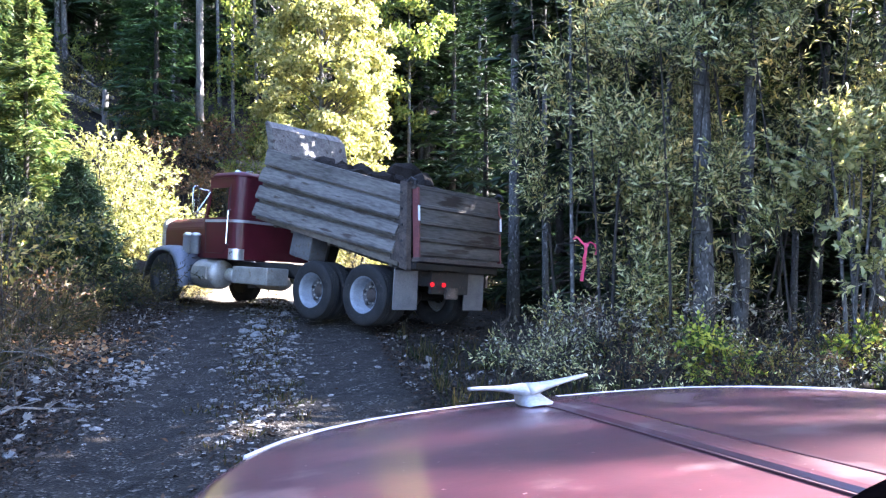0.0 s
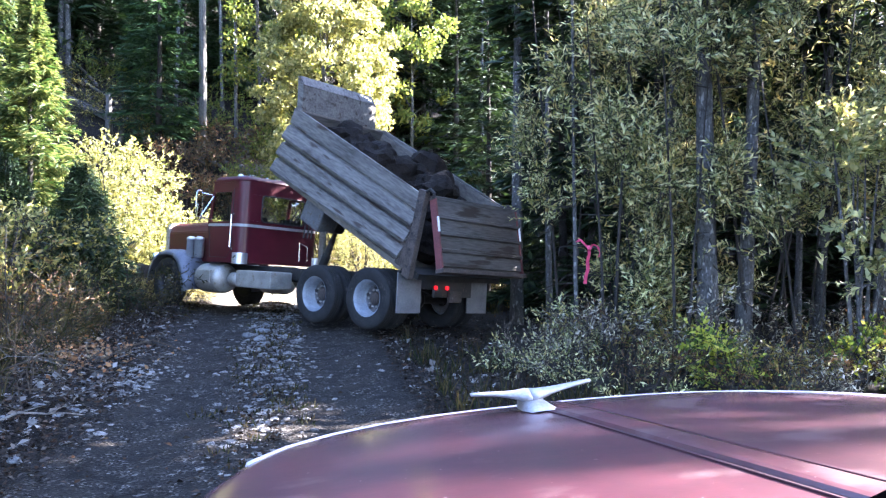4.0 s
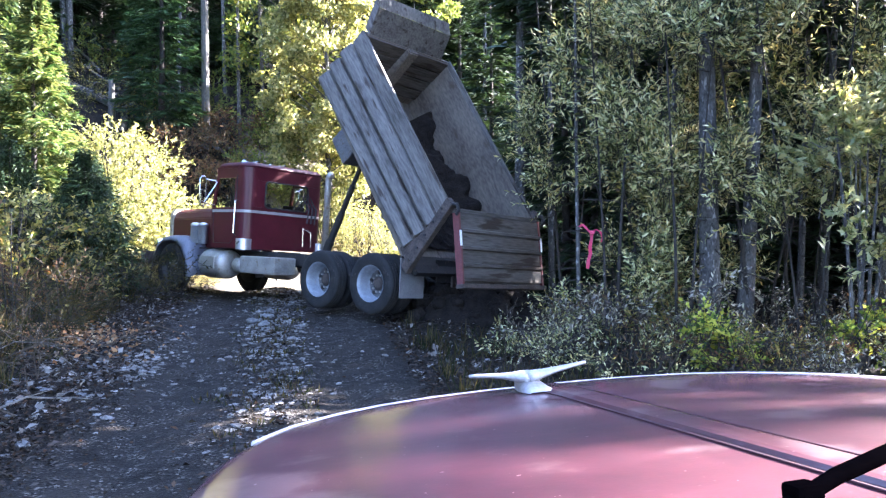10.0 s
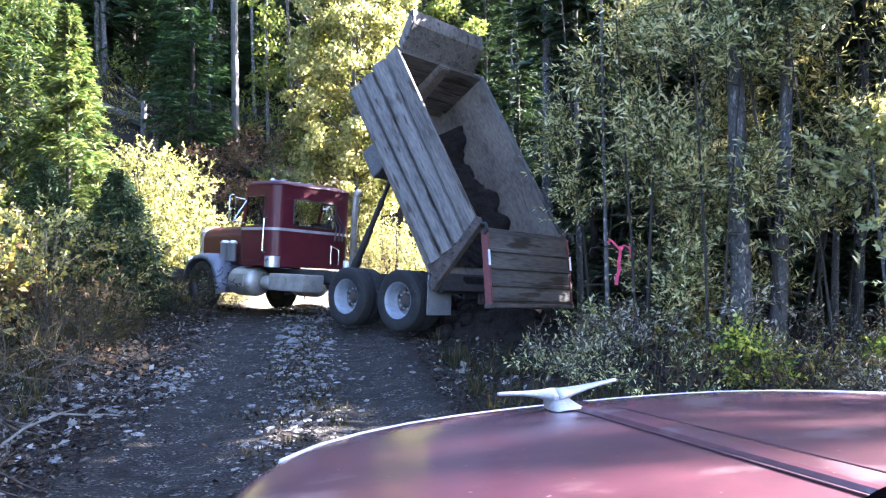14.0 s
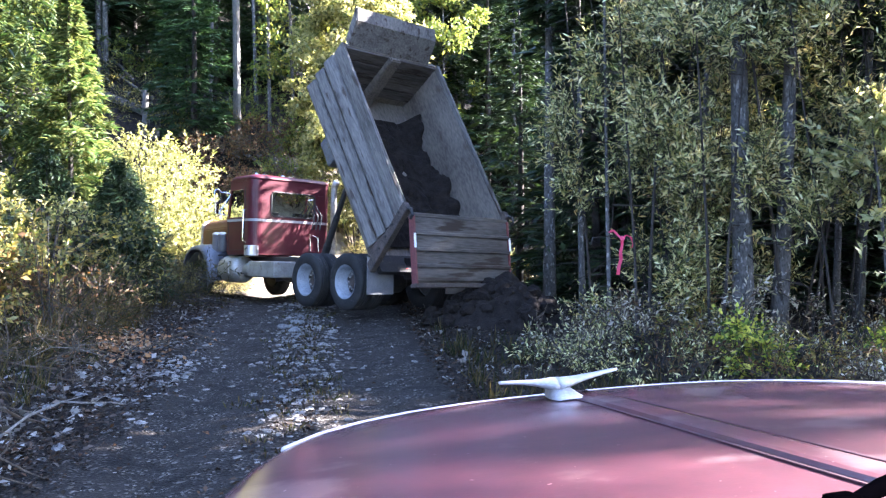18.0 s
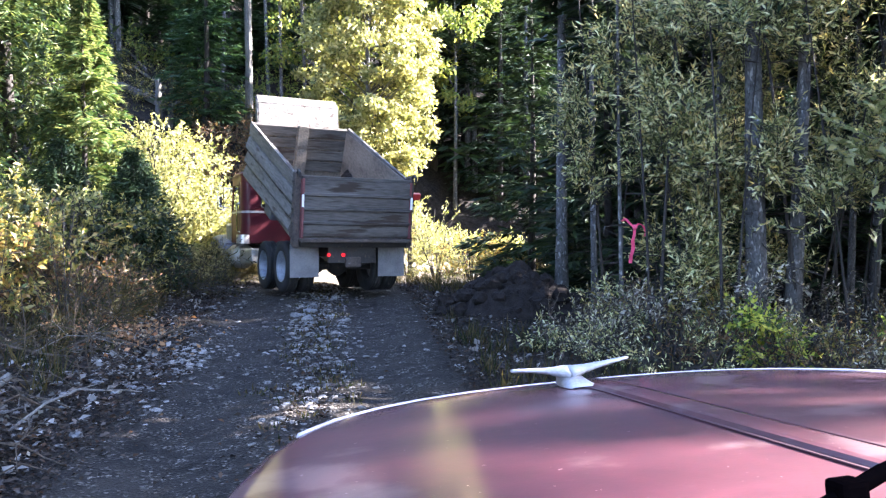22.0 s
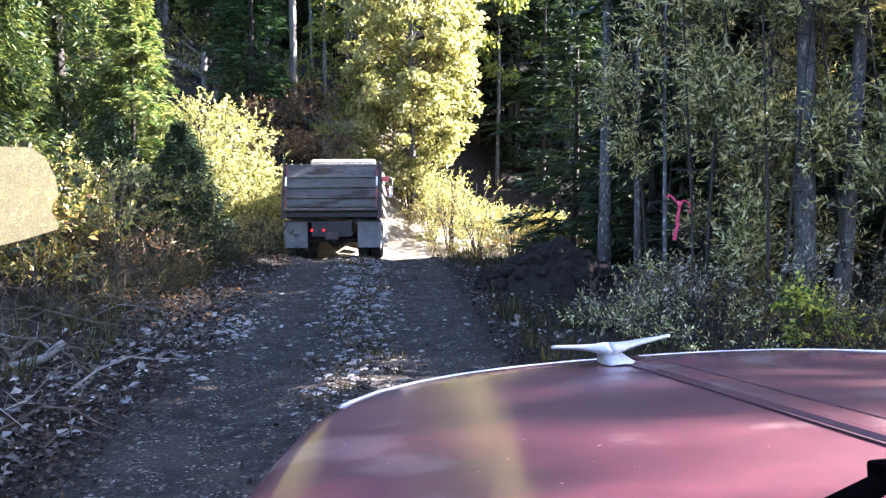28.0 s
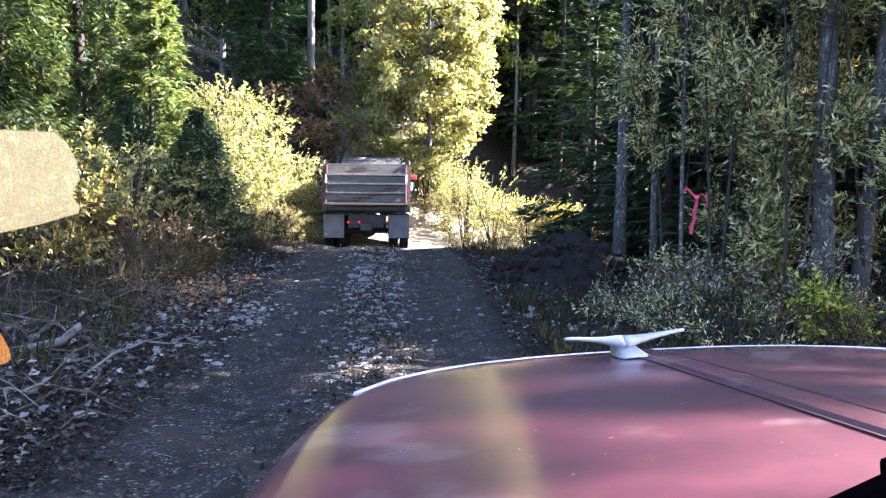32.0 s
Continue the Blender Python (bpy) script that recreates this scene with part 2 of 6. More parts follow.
M_RUBBER = material("black_rubber", (0.0016, 0.0010, 0.0012), (0.003, 0.002, 0.0022), 0.95, 0.0, 8, 60, 0.05, spec=0.0)
M_SEAM = material("dark_maroon_seam", (0.03, 0.006, 0.01), (0.05, 0.01, 0.015), 0.6, 0.0, 8, 60, 0.05)
M_RIBBON = material("pink_ribbon", (0.75, 0.06, 0.16), (0.90, 0.14, 0.26), 0.5, 0.0, 8, 60, 0.05)
# needle colour darkened for the deep shade inside the wood
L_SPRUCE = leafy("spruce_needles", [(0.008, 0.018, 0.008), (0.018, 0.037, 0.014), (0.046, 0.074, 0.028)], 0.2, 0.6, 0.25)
# the same needles, brightened and yellowed for boughs in the sun
L_SPRUCE_LIT = leafy("sunlit_spruce_needles", [(0.018, 0.048, 0.012), (0.05, 0.095, 0.024), (0.12, 0.152, 0.042), (0.26, 0.26, 0.095)], 0.42)
L_YELLOW = leafy("autumn_leaves", [(0.095, 0.122, 0.034), (0.195, 0.200, 0.064), (0.305, 0.294, 0.112), (0.395, 0.374, 0.175), (0.055, 0.070, 0.022)], 0.48)
# needles between the two, dark with a few sun-yellow sprays
L_SPRUCE_MID = leafy("half_lit_spruce_needles", [(0.010, 0.026, 0.007), (0.024, 0.050, 0.013), (0.068, 0.098, 0.026), (0.17, 0.185, 0.055)], 0.35)
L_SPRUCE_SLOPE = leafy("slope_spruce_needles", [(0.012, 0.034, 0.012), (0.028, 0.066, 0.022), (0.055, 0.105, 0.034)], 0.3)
L_GREEN = leafy("fading_leaves", [(0.08, 0.13, 0.03), (0.16, 0.20, 0.045), (0.26, 0.26, 0.06)], 0.5)
L_WILLOW = leafy("willow_leaves", [(0.022, 0.030, 0.011), (0.08, 0.10, 0.030), (0.40, 0.41, 0.155), (0.78, 0.76, 0.46), (0.62, 0.48, 0.19), (0.20, 0.225, 0.07), (0.03, 0.04, 0.013)], 0.32, 0.30)
L_PALE = leafy("pale_green_leaves", [(0.10, 0.125, 0.04), (0.24, 0.265, 0.11), (0.42, 0.43, 0.24), (0.38, 0.34, 0.12)], 0.4, 0.4)
L_GREY = leafy("grey_leaves", [(0.058, 0.043, 0.032), (0.42, 0.39, 0.31), (0.087, 0.058, 0.038), (0.051, 0.036, 0.023), (0.174, 0.160, 0.065), (0.60, 0.56, 0.445)], 0.2, 0.55)
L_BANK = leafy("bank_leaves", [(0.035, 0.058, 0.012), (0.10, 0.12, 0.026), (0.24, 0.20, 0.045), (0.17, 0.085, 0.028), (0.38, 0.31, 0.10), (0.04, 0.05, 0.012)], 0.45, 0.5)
# bank leaves coloured dark for shade, a few bright as if sun-flecked
L_SHADE = leafy("shaded_bank_leaves", [(0.011, 0.021, 0.006), (0.028, 0.043, 0.011), (0.080, 0.088, 0.020), (0.34, 0.29, 0.085), (0.018, 0.024, 0.007)], 0.45)
# dry grass with the sun on it put into a brighter colour
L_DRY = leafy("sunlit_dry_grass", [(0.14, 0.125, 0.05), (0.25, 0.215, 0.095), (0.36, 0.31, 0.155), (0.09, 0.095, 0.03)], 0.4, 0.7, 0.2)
L_LIME = leafy("lime_leaves", [(0.035, 0.07, 0.015), (0.09, 0.15, 0.02), (0.36, 0.40, 0.05), (0.55, 0.52, 0.08)], 0.4)
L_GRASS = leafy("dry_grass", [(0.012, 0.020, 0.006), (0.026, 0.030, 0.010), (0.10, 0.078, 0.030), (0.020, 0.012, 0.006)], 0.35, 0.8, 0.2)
L_ORANGE = leafy("orange_fallen_leaves", [(0.26, 0.12, 0.05), (0.38, 0.22, 0.11), (0.12, 0.06, 0.03), (0.42, 0.33, 0.22)], 0.2, 0.7, 0.2)
L_RUST = leafy("rusty_fern", [(0.07, 0.035, 0.018), (0.15, 0.075, 0.03), (0.13, 0.10, 0.045), (0.05, 0.05, 0.02)], 0.35, 0.7)
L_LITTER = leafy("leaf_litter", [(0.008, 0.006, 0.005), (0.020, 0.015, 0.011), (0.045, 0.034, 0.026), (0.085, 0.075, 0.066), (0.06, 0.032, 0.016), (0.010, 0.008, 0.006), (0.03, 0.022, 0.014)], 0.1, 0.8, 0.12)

L_FALLEN = leafy("pale_fallen_leaves", [(0.05, 0.042, 0.034), (0.14, 0.13, 0.115), (0.26, 0.245, 0.225), (0.09, 0.07, 0.05)], 0.1, 0.6, 0.3)


# ---- mesh helpers ----
def obj(name, me, mat, parent=None, label="", smooth=False):
    me.materials.append(mat)
    if smooth:
        me.polygons.foreach_set("use_smooth", [True] * len(me.polygons))
    ob = new(name, me)
    if parent:
        ob.parent = parent
    if label:
        ob["label"] = label
    return ob


def part(name, bm, mat, parent=None, label="", smooth=False):
    me = bpy.data.meshes.new(name)
    bmesh.ops.recalc_face_normals(bm, faces=bm.faces)
    bm.to_mesh(me)
    bm.free()
    return obj(name, me, mat, parent, label, smooth)


def raw(name, verts, faces, mat, parent=None, label="", smooth=False):
    me = bpy.data.meshes.new(name)
    me.from_pydata([tuple(v) for v in verts], [], [tuple(f) for f in faces])
    return obj(name, me, mat, parent, label, smooth)


def box(x0, x1, y0, y1, z0, z1, bevel=0.01, bm=None):
    bm = bm or bmesh.new()
    r = bmesh.ops.create_cube(bm, size=1, matrix=Matrix.Translation(((x0 + x1) / 2, (y0 + y1) / 2, (z0 + z1) / 2)) @ Matrix.Diagonal((x1 - x0, y1 - y0, z1 - z0, 1)))
    if bevel:
        es = list({e for v in r["verts"] for e in v.link_edges})
        bmesh.ops.bevel(bm, geom=es, offset=bevel, segments=2, affect="EDGES", profile=0.6)
    return bm


def rod(p, q, r0, r1=None, seg=10, bm=None):
    bm = bm or bmesh.new()
    p, q = Vector(p), Vector(q)
    d = q - p
    m = Matrix.Translation((p + q) / 2) @ d.to_track_quat("Z", "Y").to_matrix().to_4x4()
    bmesh.ops.create_cone(bm, cap_ends=True, segments=seg, radius1=r0, radius2=r0 if r1 is None else r1, depth=d.length, matrix=m)
    return bm


def pipe(pts, r, seg=8, bm=None, taper=1.0):
    """A bent tube through points, its radius going from r to r * taper."""
    bm = bm or bmesh.new()
    pts = [Vector(p) for p in pts]
    rings = []
    for i, p in enumerate(pts):
        d = (pts[min(i + 1, len(pts) - 1)] - pts[max(i - 1, 0)]).normalized()
        a = d.orthogonal().normalized() if not rings else (last - d * last.dot(d)).normalized()
        last = a
        b = d.cross(a)
        rr = r * (1 + (taper - 1) * i / max(1, len(pts) - 1))
        rings.append([bm.verts.new(p + (a * math.cos(k * math.tau / seg) + b * math.sin(k * math.tau / seg)) * rr) for k in range(seg)])
    for s, t in zip(rings, rings[1:]):
        for k in range(seg):
            bm.faces.new((s[k], s[(k + 1) % seg], t[(k + 1) % seg], t[k]))
    bm.faces.new(rings[0][::-1])
    bm.faces.new(rings[-1])
    return bm


def lathe(profile, seg=36, bm=None, m=None):
    """Turns (radius, y) points round the y axis."""
    bm = bm or bmesh.new()
    m = m or Matrix()
    rings = [[bm.verts.new(m @ Vector((r * math.cos(k * math.tau / seg), y, r * math.sin(k * math.tau / seg)))) for k in range(seg)] for r, y in profile]
    for s, t in zip(rings, rings[1:]):
        for k in range(seg):
            bm.faces.new((s[k], s[(k + 1) % seg], t[(k + 1) % seg], t[k]))
    return bm


def prism(poly, axis, a, b, bm=None, bevel=0.0):
    """A polygon given in the two axes other than axis ('x': y, z; 'y': x, z; 'z': x, y), drawn out from a to b."""
    bm = bm or bmesh.new()
    put = {"x": lambda u, v, w: (w, u, v), "y": lambda u, v, w: (u, w, v), "z": lambda u, v, w: (u, v, w)}[axis]
    lo, hi = [bm.verts.new(put(u, v, a)) for u, v in poly], [bm.verts.new(put(u, v, b)) for u, v in poly]
    n = len(poly)
    bm.faces.new(lo[::-1])
    bm.faces.new(hi)
    for i in range(n):
        bm.faces.new((lo[i], lo[(i + 1) % n], hi[(i + 1) % n], hi[i]))
    if bevel:
        bmesh.ops.bevel(bm, geom=bm.edges[:], offset=bevel, segments=2, affect="EDGES")
    return bm


def lump(rng, size, squash=0.7, rough=0.28, sub=2):
    bm = bmesh.new()
    bmesh.ops.create_icosphere(bm, subdivisions=sub, radius=size)
    off = Vector((rng.uniform(0, 99), rng.uniform(0, 99), rng.uniform(0, 99)))
    for v in bm.verts:
        k = 1 + rough * noise.noise(v.co * (1.3 / size) + off) * 1.6 + rough * 0.5 * noise.noise(v.co * (3.5 / size) + off)
        v.co = Vector((v.co.x * k, v.co.y * k, v.co.z * k * squash))
    return bm


def leaf_mesh(name, P, A, Nn, length, width, mat, parent=None, label="", fold=0.18):
    """Many leaves in one mesh: P base points, A directions, Nn face normals, each a folded pointed blade of four triangles."""
    n = len(P)
    A = A / (np.linalg.norm(A, axis=1, keepdims=True) + 1e-9)
    S = np.cross(A, Nn)
    S /= np.linalg.norm(S, axis=1, keepdims=True) + 1e-9
    U = np.cross(S, A)
    l, w = np.broadcast_to(length, (n,))[:, None], np.broadcast_to(width, (n,))[:, None]
    V = np.empty((n, 5, 3))
    V[:, 0] = P
    V[:, 1] = P + A * l * 0.45 + S * w * 0.5 + U * w * fold
    V[:, 2] = P + A * l - U * l * 0.10
    V[:, 3] = P + A * l * 0.45 - S * w * 0.5 + U * w * fold
    V[:, 4] = P + A * l * 0.5
    base = (np.arange(n) * 5)[:, None]
    T = np.concatenate([base + [0, 1, 4], base + [1, 2, 4], base + [2, 3, 4], base + [3, 0, 4]], axis=1).reshape(-1, 3)
    me = bpy.data.meshes.new(name)
    me.vertices.add(n * 5)
    me.vertices.foreach_set("co", V.reshape(-1))
    me.loops.add(len(T) * 3)
    me.loops.foreach_set("vertex_index", T.reshape(-1).astype(np.int32))
    me.polygons.add(len(T))
    me.polygons.foreach_set("loop_start", (np.arange(len(T)) * 3).astype(np.int32))
    me.update(calc_edges=True)
    return obj(name, me, mat, parent, label)


def unit(r, n):
    v = r.normal(size=(n, 3))
    return v / np.linalg.norm(v, axis=1, keepdims=True)


# ---- the lie of the land ----
def road_mid(y):
    return np.interp(y, [-10, 4, 6, 10, 13, 16.5, 20, 24, 30, 40], [-0.2, -1.3, -1.6, -2.45, -3.1, -3.75, -4.6, -5.4, -6.4, -7.5])


def road_half(y):
    return np.interp(y, [-10, 5, 9, 13, 20, 30], [2.2, 1.9, 1.75, 1.9, 1.9, 1.8])


def road_mask(x, y):
    d = np.abs(x - road_mid(y) - 0.12) - road_half(y) + 0.12
    m = 1 - np.clip((d + 0.25) / 0.5, 0, 1)
    m = m * (1 - np.clip((y - 30) / 3, 0, 1))
    e = np.sqrt(((x + 2.6) / 3.4) ** 2 + ((y - 26.5) / 3.0) ** 2)
    return np.maximum(m, 1 - np.clip((e - 0.8) / 0.3, 0, 1))


def soft(v, s=1.0):
    return np.where(v > 8 * s, v, s * np.log1p(np.exp(np.minimum(v / s, 50))))


def land(x, y):
    """The height of the ground without its roughness."""
    x, y = np.asarray(x, float), np.asarray(y, float)
    z = np.interp(y, [-20, 8, 11.5, 15, 18.5, 23.5, 30], [0, 0, 0.08, 0.17, 0.13, -0.33, -0.4])
    left = soft(road_mid(y) - road_half(y) - x - 0.2, 0.35)
    z = z + 0.16 * np.minimum(left, 3) + 0.30 * soft(left - 4.5, 0.8)
    right = soft(x - road_mid(y) - road_half(y) - 0.3, 0.3)
    z = z - 0.07 * np.minimum(right, 3) * np.clip((y - 9) / 4, 0, 1) * np.clip((24 - y) / 4, 0, 1)
    begin = np.interp(x, [-9, -6, -2, 3, 8], [22.6, 24.5, 29.5, 31.5, 31])
    up = soft(y - begin, 0.7)
    hill = np.where(up < 5.5, 0.82 * up, 4.51 + 0.5 * (up - 5.5))
    return z + np.minimum(hill, 34)


def rough_land(x, y):
    z = float(land(x, y))
    k = 1 - 0.75 * float(road_mask(x, y))
    z += 0.10 * k * noise.noise((x * 0.8, y * 0.8, 0.3)) + 0.045 * k * noise.noise((x * 2.7, y * 2.7, 1.3)) + 0.012 * noise.noise((x * 9, y * 9, 2.1))
    d = abs(x - float(road_mid(y)))
    if y < 24:
        z -= 0.05 * math.exp(-((d - 0.95) / 0.35) ** 2)
    return z


def ground_sheet():
    far_x = [-400, -200, -110, -70, -48, -36, -28, -22, -18, -15]
    xs = np.array(far_x + list(np.arange(-13, 9.01, 0.13)) + [10, 11, 12.5, 14, 16, 19, 23, 28, 36, 48, 70, 110, 200, 400])
    ys = np.array([-400, -150, -60, -30, -15, -8, -4, -1, 1, 2.5] + list(np.arange(3.5, 30, 0.13)) + [30.5, 31.2, 32, 33, 34, 35.5, 37, 39, 42, 46, 52, 60, 70, 84, 100, 150, 240, 400])
    V = [(x, y, rough_land(x, y)) for y in ys for x in xs]
    w = len(xs)
    Fc = [(j * w + i, j * w + i + 1, (j + 1) * w + i + 1, (j + 1) * w + i) for j in range(len(ys) - 1) for i in range(w - 1)]
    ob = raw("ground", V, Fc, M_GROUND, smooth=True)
    at = ob.data.attributes.new("gravel", "FLOAT", "POINT")
    a = np.array(V)
    at.data.foreach_set("value", road_mask(a[:, 0], a[:, 1]).astype(np.float32))
    # mask for sunshine painted on the far end of the track
    at = ob.data.attributes.new("lit_track", "FLOAT", "POINT")
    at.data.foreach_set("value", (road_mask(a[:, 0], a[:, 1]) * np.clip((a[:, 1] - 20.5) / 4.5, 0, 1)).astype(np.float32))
    return tagged(ob, "gravel forest track and litter-strewn forest floor", "ground", kind="structure")


def ground_material():
    m = bpy.data.materials.new("forest_ground")
    m.use_nodes = True
    N, L = m.node_tree.nodes, m.node_tree.links
    bsdf = N["Principled BSDF"]
    tc = N.new("ShaderNodeTexCoord")

    def nz(s, d=5):
        n = N.new("ShaderNodeTexNoise")
        n.inputs["Scale"].default_value, n.inputs["Detail"].default_value = s, d
        L.new(tc.outputs["Object"], n.inputs["Vector"])
        return n.outputs["Fac"]

    def ramp(src, *stops):
        r = N.new("ShaderNodeValToRGB")
        while len(r.color_ramp.elements) < len(stops):
            r.color_ramp.elements.new(0.5)
        for e, (p, c) in zip(r.color_ramp.elements, stops):
            e.position, e.color = p, (*c, 1)
        L.new(src, r.inputs[0])
        return r.outputs[0]

    def mix(f, a, b):
        x = N.new("ShaderNodeMixRGB")
        L.new(f, x.inputs[0])
        L.new(a, x.inputs[1])
        L.new(b, x.inputs[2])
        return x.outputs[0]
    at = N.new("ShaderNodeAttribute")
    at.attribute_name = "gravel"
    vor = N.new("ShaderNodeTexVoronoi")
    vor.inputs["Scale"].default_value = 48
    L.new(tc.outputs["Object"], vor.inputs["Vector"])
    stone = ramp(vor.outputs["Color"], (0.2, (0.008, 0.0067, 0.0055)), (0.7, (0.034, 0.0295, 0.0250)), (0.95, (0.23, 0.212, 0.19)))
    dirt = ramp(nz(1.6), (0.35, (0.0095, 0.0078, 0.0066)), (0.6, (0.028, 0.0238, 0.0198)))
    gravel = mix(ramp(nz(5), (0.42, (0, 0, 0)), (0.6, (1, 1, 1))), dirt, stone)
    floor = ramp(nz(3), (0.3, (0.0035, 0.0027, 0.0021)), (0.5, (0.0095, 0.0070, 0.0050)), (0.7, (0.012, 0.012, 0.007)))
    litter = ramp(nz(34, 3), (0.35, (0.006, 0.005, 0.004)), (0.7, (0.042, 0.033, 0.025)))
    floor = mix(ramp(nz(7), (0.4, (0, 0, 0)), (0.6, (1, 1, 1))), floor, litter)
    # sunlit ground in the clearing, put into the base colour as a pale mix
    lit_track = N.new("ShaderNodeAttribute")
    lit_track.attribute_name = "lit_track"
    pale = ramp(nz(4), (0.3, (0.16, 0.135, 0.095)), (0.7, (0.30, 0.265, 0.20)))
    L.new(mix(lit_track.outputs["Fac"], mix(at.outputs["Fac"], floor, gravel), pale), bsdf.inputs["Base Color"])
    bsdf.inputs["Roughness"].default_value = 0.9
    bsdf.inputs["Specular IOR Level"].default_value = 0.2
    bp = N.new("ShaderNodeBump")
    bp.inputs["Strength"].default_value, bp.inputs["Distance"].default_value = 0.7, 0.03
    hm = N.new("ShaderNodeMath")
    hm.operation = "ADD"
    L.new(nz(22), hm.inputs[0])
    L.new(vor.outputs["Distance"], hm.inputs[1])
    L.new(hm.outputs[0], bp.inputs["Height"])
    L.new(bp.outputs[0], bsdf.inputs["Normal"])
    return m


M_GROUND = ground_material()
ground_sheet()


# ---- the dump truck: x forward, y to its left, z up, from the ground under the tandem axles ----
HX, HZ = -1.25, 1.03         # the hinge of the box
BL, BW = 3.77, 1.22          # the box's length and half width
WHEELS = [(5.55, 1, 1), (5.55, -1, 1), (0.66, 1, 2), (0.66, -1, 2), (-0.66, 1, 2), (-0.66, -1, 2)]


def tyre_mesh(bm, y0, y1, R=0.52, r=0.29):
    c, h = (y0 + y1) / 2, (y1 - y0) / 2
    lathe([(r, c - h * 0.72), (r + 0.05, c - h * 0.95), (R - 0.08, c - h), (R - 0.025, c - h * 0.9), (R, c - h * 0.72), (R, c - h * 0.5), (R - 0.014, c - h * 0.48),
           (R - 0.014, c - h * 0.40), (R, c - h * 0.38), (R, c - h * 0.06), (R - 0.014, c - h * 0.04), (R - 0.014, c + h * 0.04), (R, c + h * 0.06),
           (R, c + h * 0.38), (R - 0.014, c + h * 0.40), (R - 0.014, c + h * 0.48), (R, c + h * 0.5), (R, c + h * 0.72), (R - 0.025, c + h * 0.9), (R - 0.08, c + h),
           (r + 0.05, c + h * 0.95), (r, c + h * 0.72), (r, c - h * 0.72)], 40, bm)


def wheel(truck, x, side, count):
    """One wheel on its axle; count 2 is a pair of tyres side by side."""
    name = "wheel"
    bm = bmesh.new()
    lathe([(0.30, -0.02), (0.30, 0.02), (0.11, 0.03), (0.11, -0.03), (0.30, -0.02)], 24, bm)
    ob = part(name, bm, M_BLACK, truck, "dusty truck wheel")
    s = side
    outer = (0.0, 0.27) if count == 1 else (0.05, 0.31)
    ob["tyres"] = count
    spans = [outer] if count == 1 else [outer, (-0.27, -0.01)]
    for a, b in spans:
        bm = bmesh.new()
        tyre_mesh(bm, min(a * s, b * s), max(a * s, b * s))
        part("tyre", bm, M_TYRE, ob, smooth=True)
        bm = bmesh.new()
        d0 = 0.02 if count == 2 and b > 0 else 0.16    # the rear rims are dished deep, the front ones stand out
        lathe([(0.315, b * s * 0.98), (0.295, (b - 0.015) * s), (0.275, (b - 0.05) * s), (0.27, (a + d0 + 0.02) * s), (0.24, (a + d0) * s)], 36, bm)
        disc = bmesh.new()
        lathe([(0.24, (a + d0) * s), (0.20, (a + d0 - 0.012) * s), (0.15, (a + d0 + 0.012) * s), (0.12, (a + d0 + 0.03) * s)], 30, disc)
        part("wheel_disc", disc, M_DISC if count == 2 else M_BLACK, ob, "dusty grey wheel disc", smooth=True)
        part("rim", bm, M_RIM if count == 2 else M_BLACK, ob, smooth=True)
        if b > 0:
            for k in range(5):
                an = k * math.tau / 5 + 0.3
                c, e = math.cos(an) * 0.19, math.sin(an) * 0.19
                part("hand_hole", rod((c, (a + d0 + 0.002) * s, e), (c, (a + d0 + 0.032) * s, e), 0.03, seg=12), M_BLACK, ob)
            hub = bmesh.new()
            lathe([(0.115, (a + d0) * s), (0.11, (a + d0 + 0.04) * s), (0.085, (a + d0 + 0.07) * s), (0.05, (a + d0 + 0.08) * s), (0.001, (a + d0 + 0.08) * s)], 20, hub)
            part("hub", hub, M_RUST, ob, smooth=True)
            nuts = bmesh.new()
            for k in range(10):
                an = k * math.tau / 10
                c, e = math.cos(an) * 0.145, math.sin(an) * 0.145
                rod((c, (a + d0) * s, e), (c, (a + d0 + 0.045) * s, e), 0.016, seg=6, bm=nuts)
            tagged(part("nut_ring", nuts, M_ALU, ob), kind="stuff")
    ob.location = (x, side * 0.88 if count == 2 else side * 0.90, 0.52)
    return ob


def side_profile(s):
    """The cross-section of a box side from the floor to the top plank, s: the side; stepped ribs outside, flat inside."""
    o = [(-0.03, 0.14), (0.08, 0.15), (0.095, 0.19), (0.04, 0.385), (-0.03, 0.40), (-0.03, 0.45), (0.08, 0.46), (0.095, 0.50), (0.04, 0.685), (-0.03, 0.70), (-0.03, 0.75), (0.08, 0.76), (0.095, 0.80), (0.04, 1.00), (-0.02, 1.02), (-0.02, 1.06)]
    out = [(BW - 0.065 + d, z) for d, z in o]
    return [(s * y, z) for y, z in out + [(BW - 0.12, 1.06), (BW - 0.12, 0.14)]]


def deepen(bm):
    """The box is deeper at its front than at the tailgate."""
    for v in bm.verts:
        h = v.co.z / 1.4
        v.co.z += (v.co.x / BL - 0.4) * (0.08 * h - 0.15 * (1 - h))
    return bm


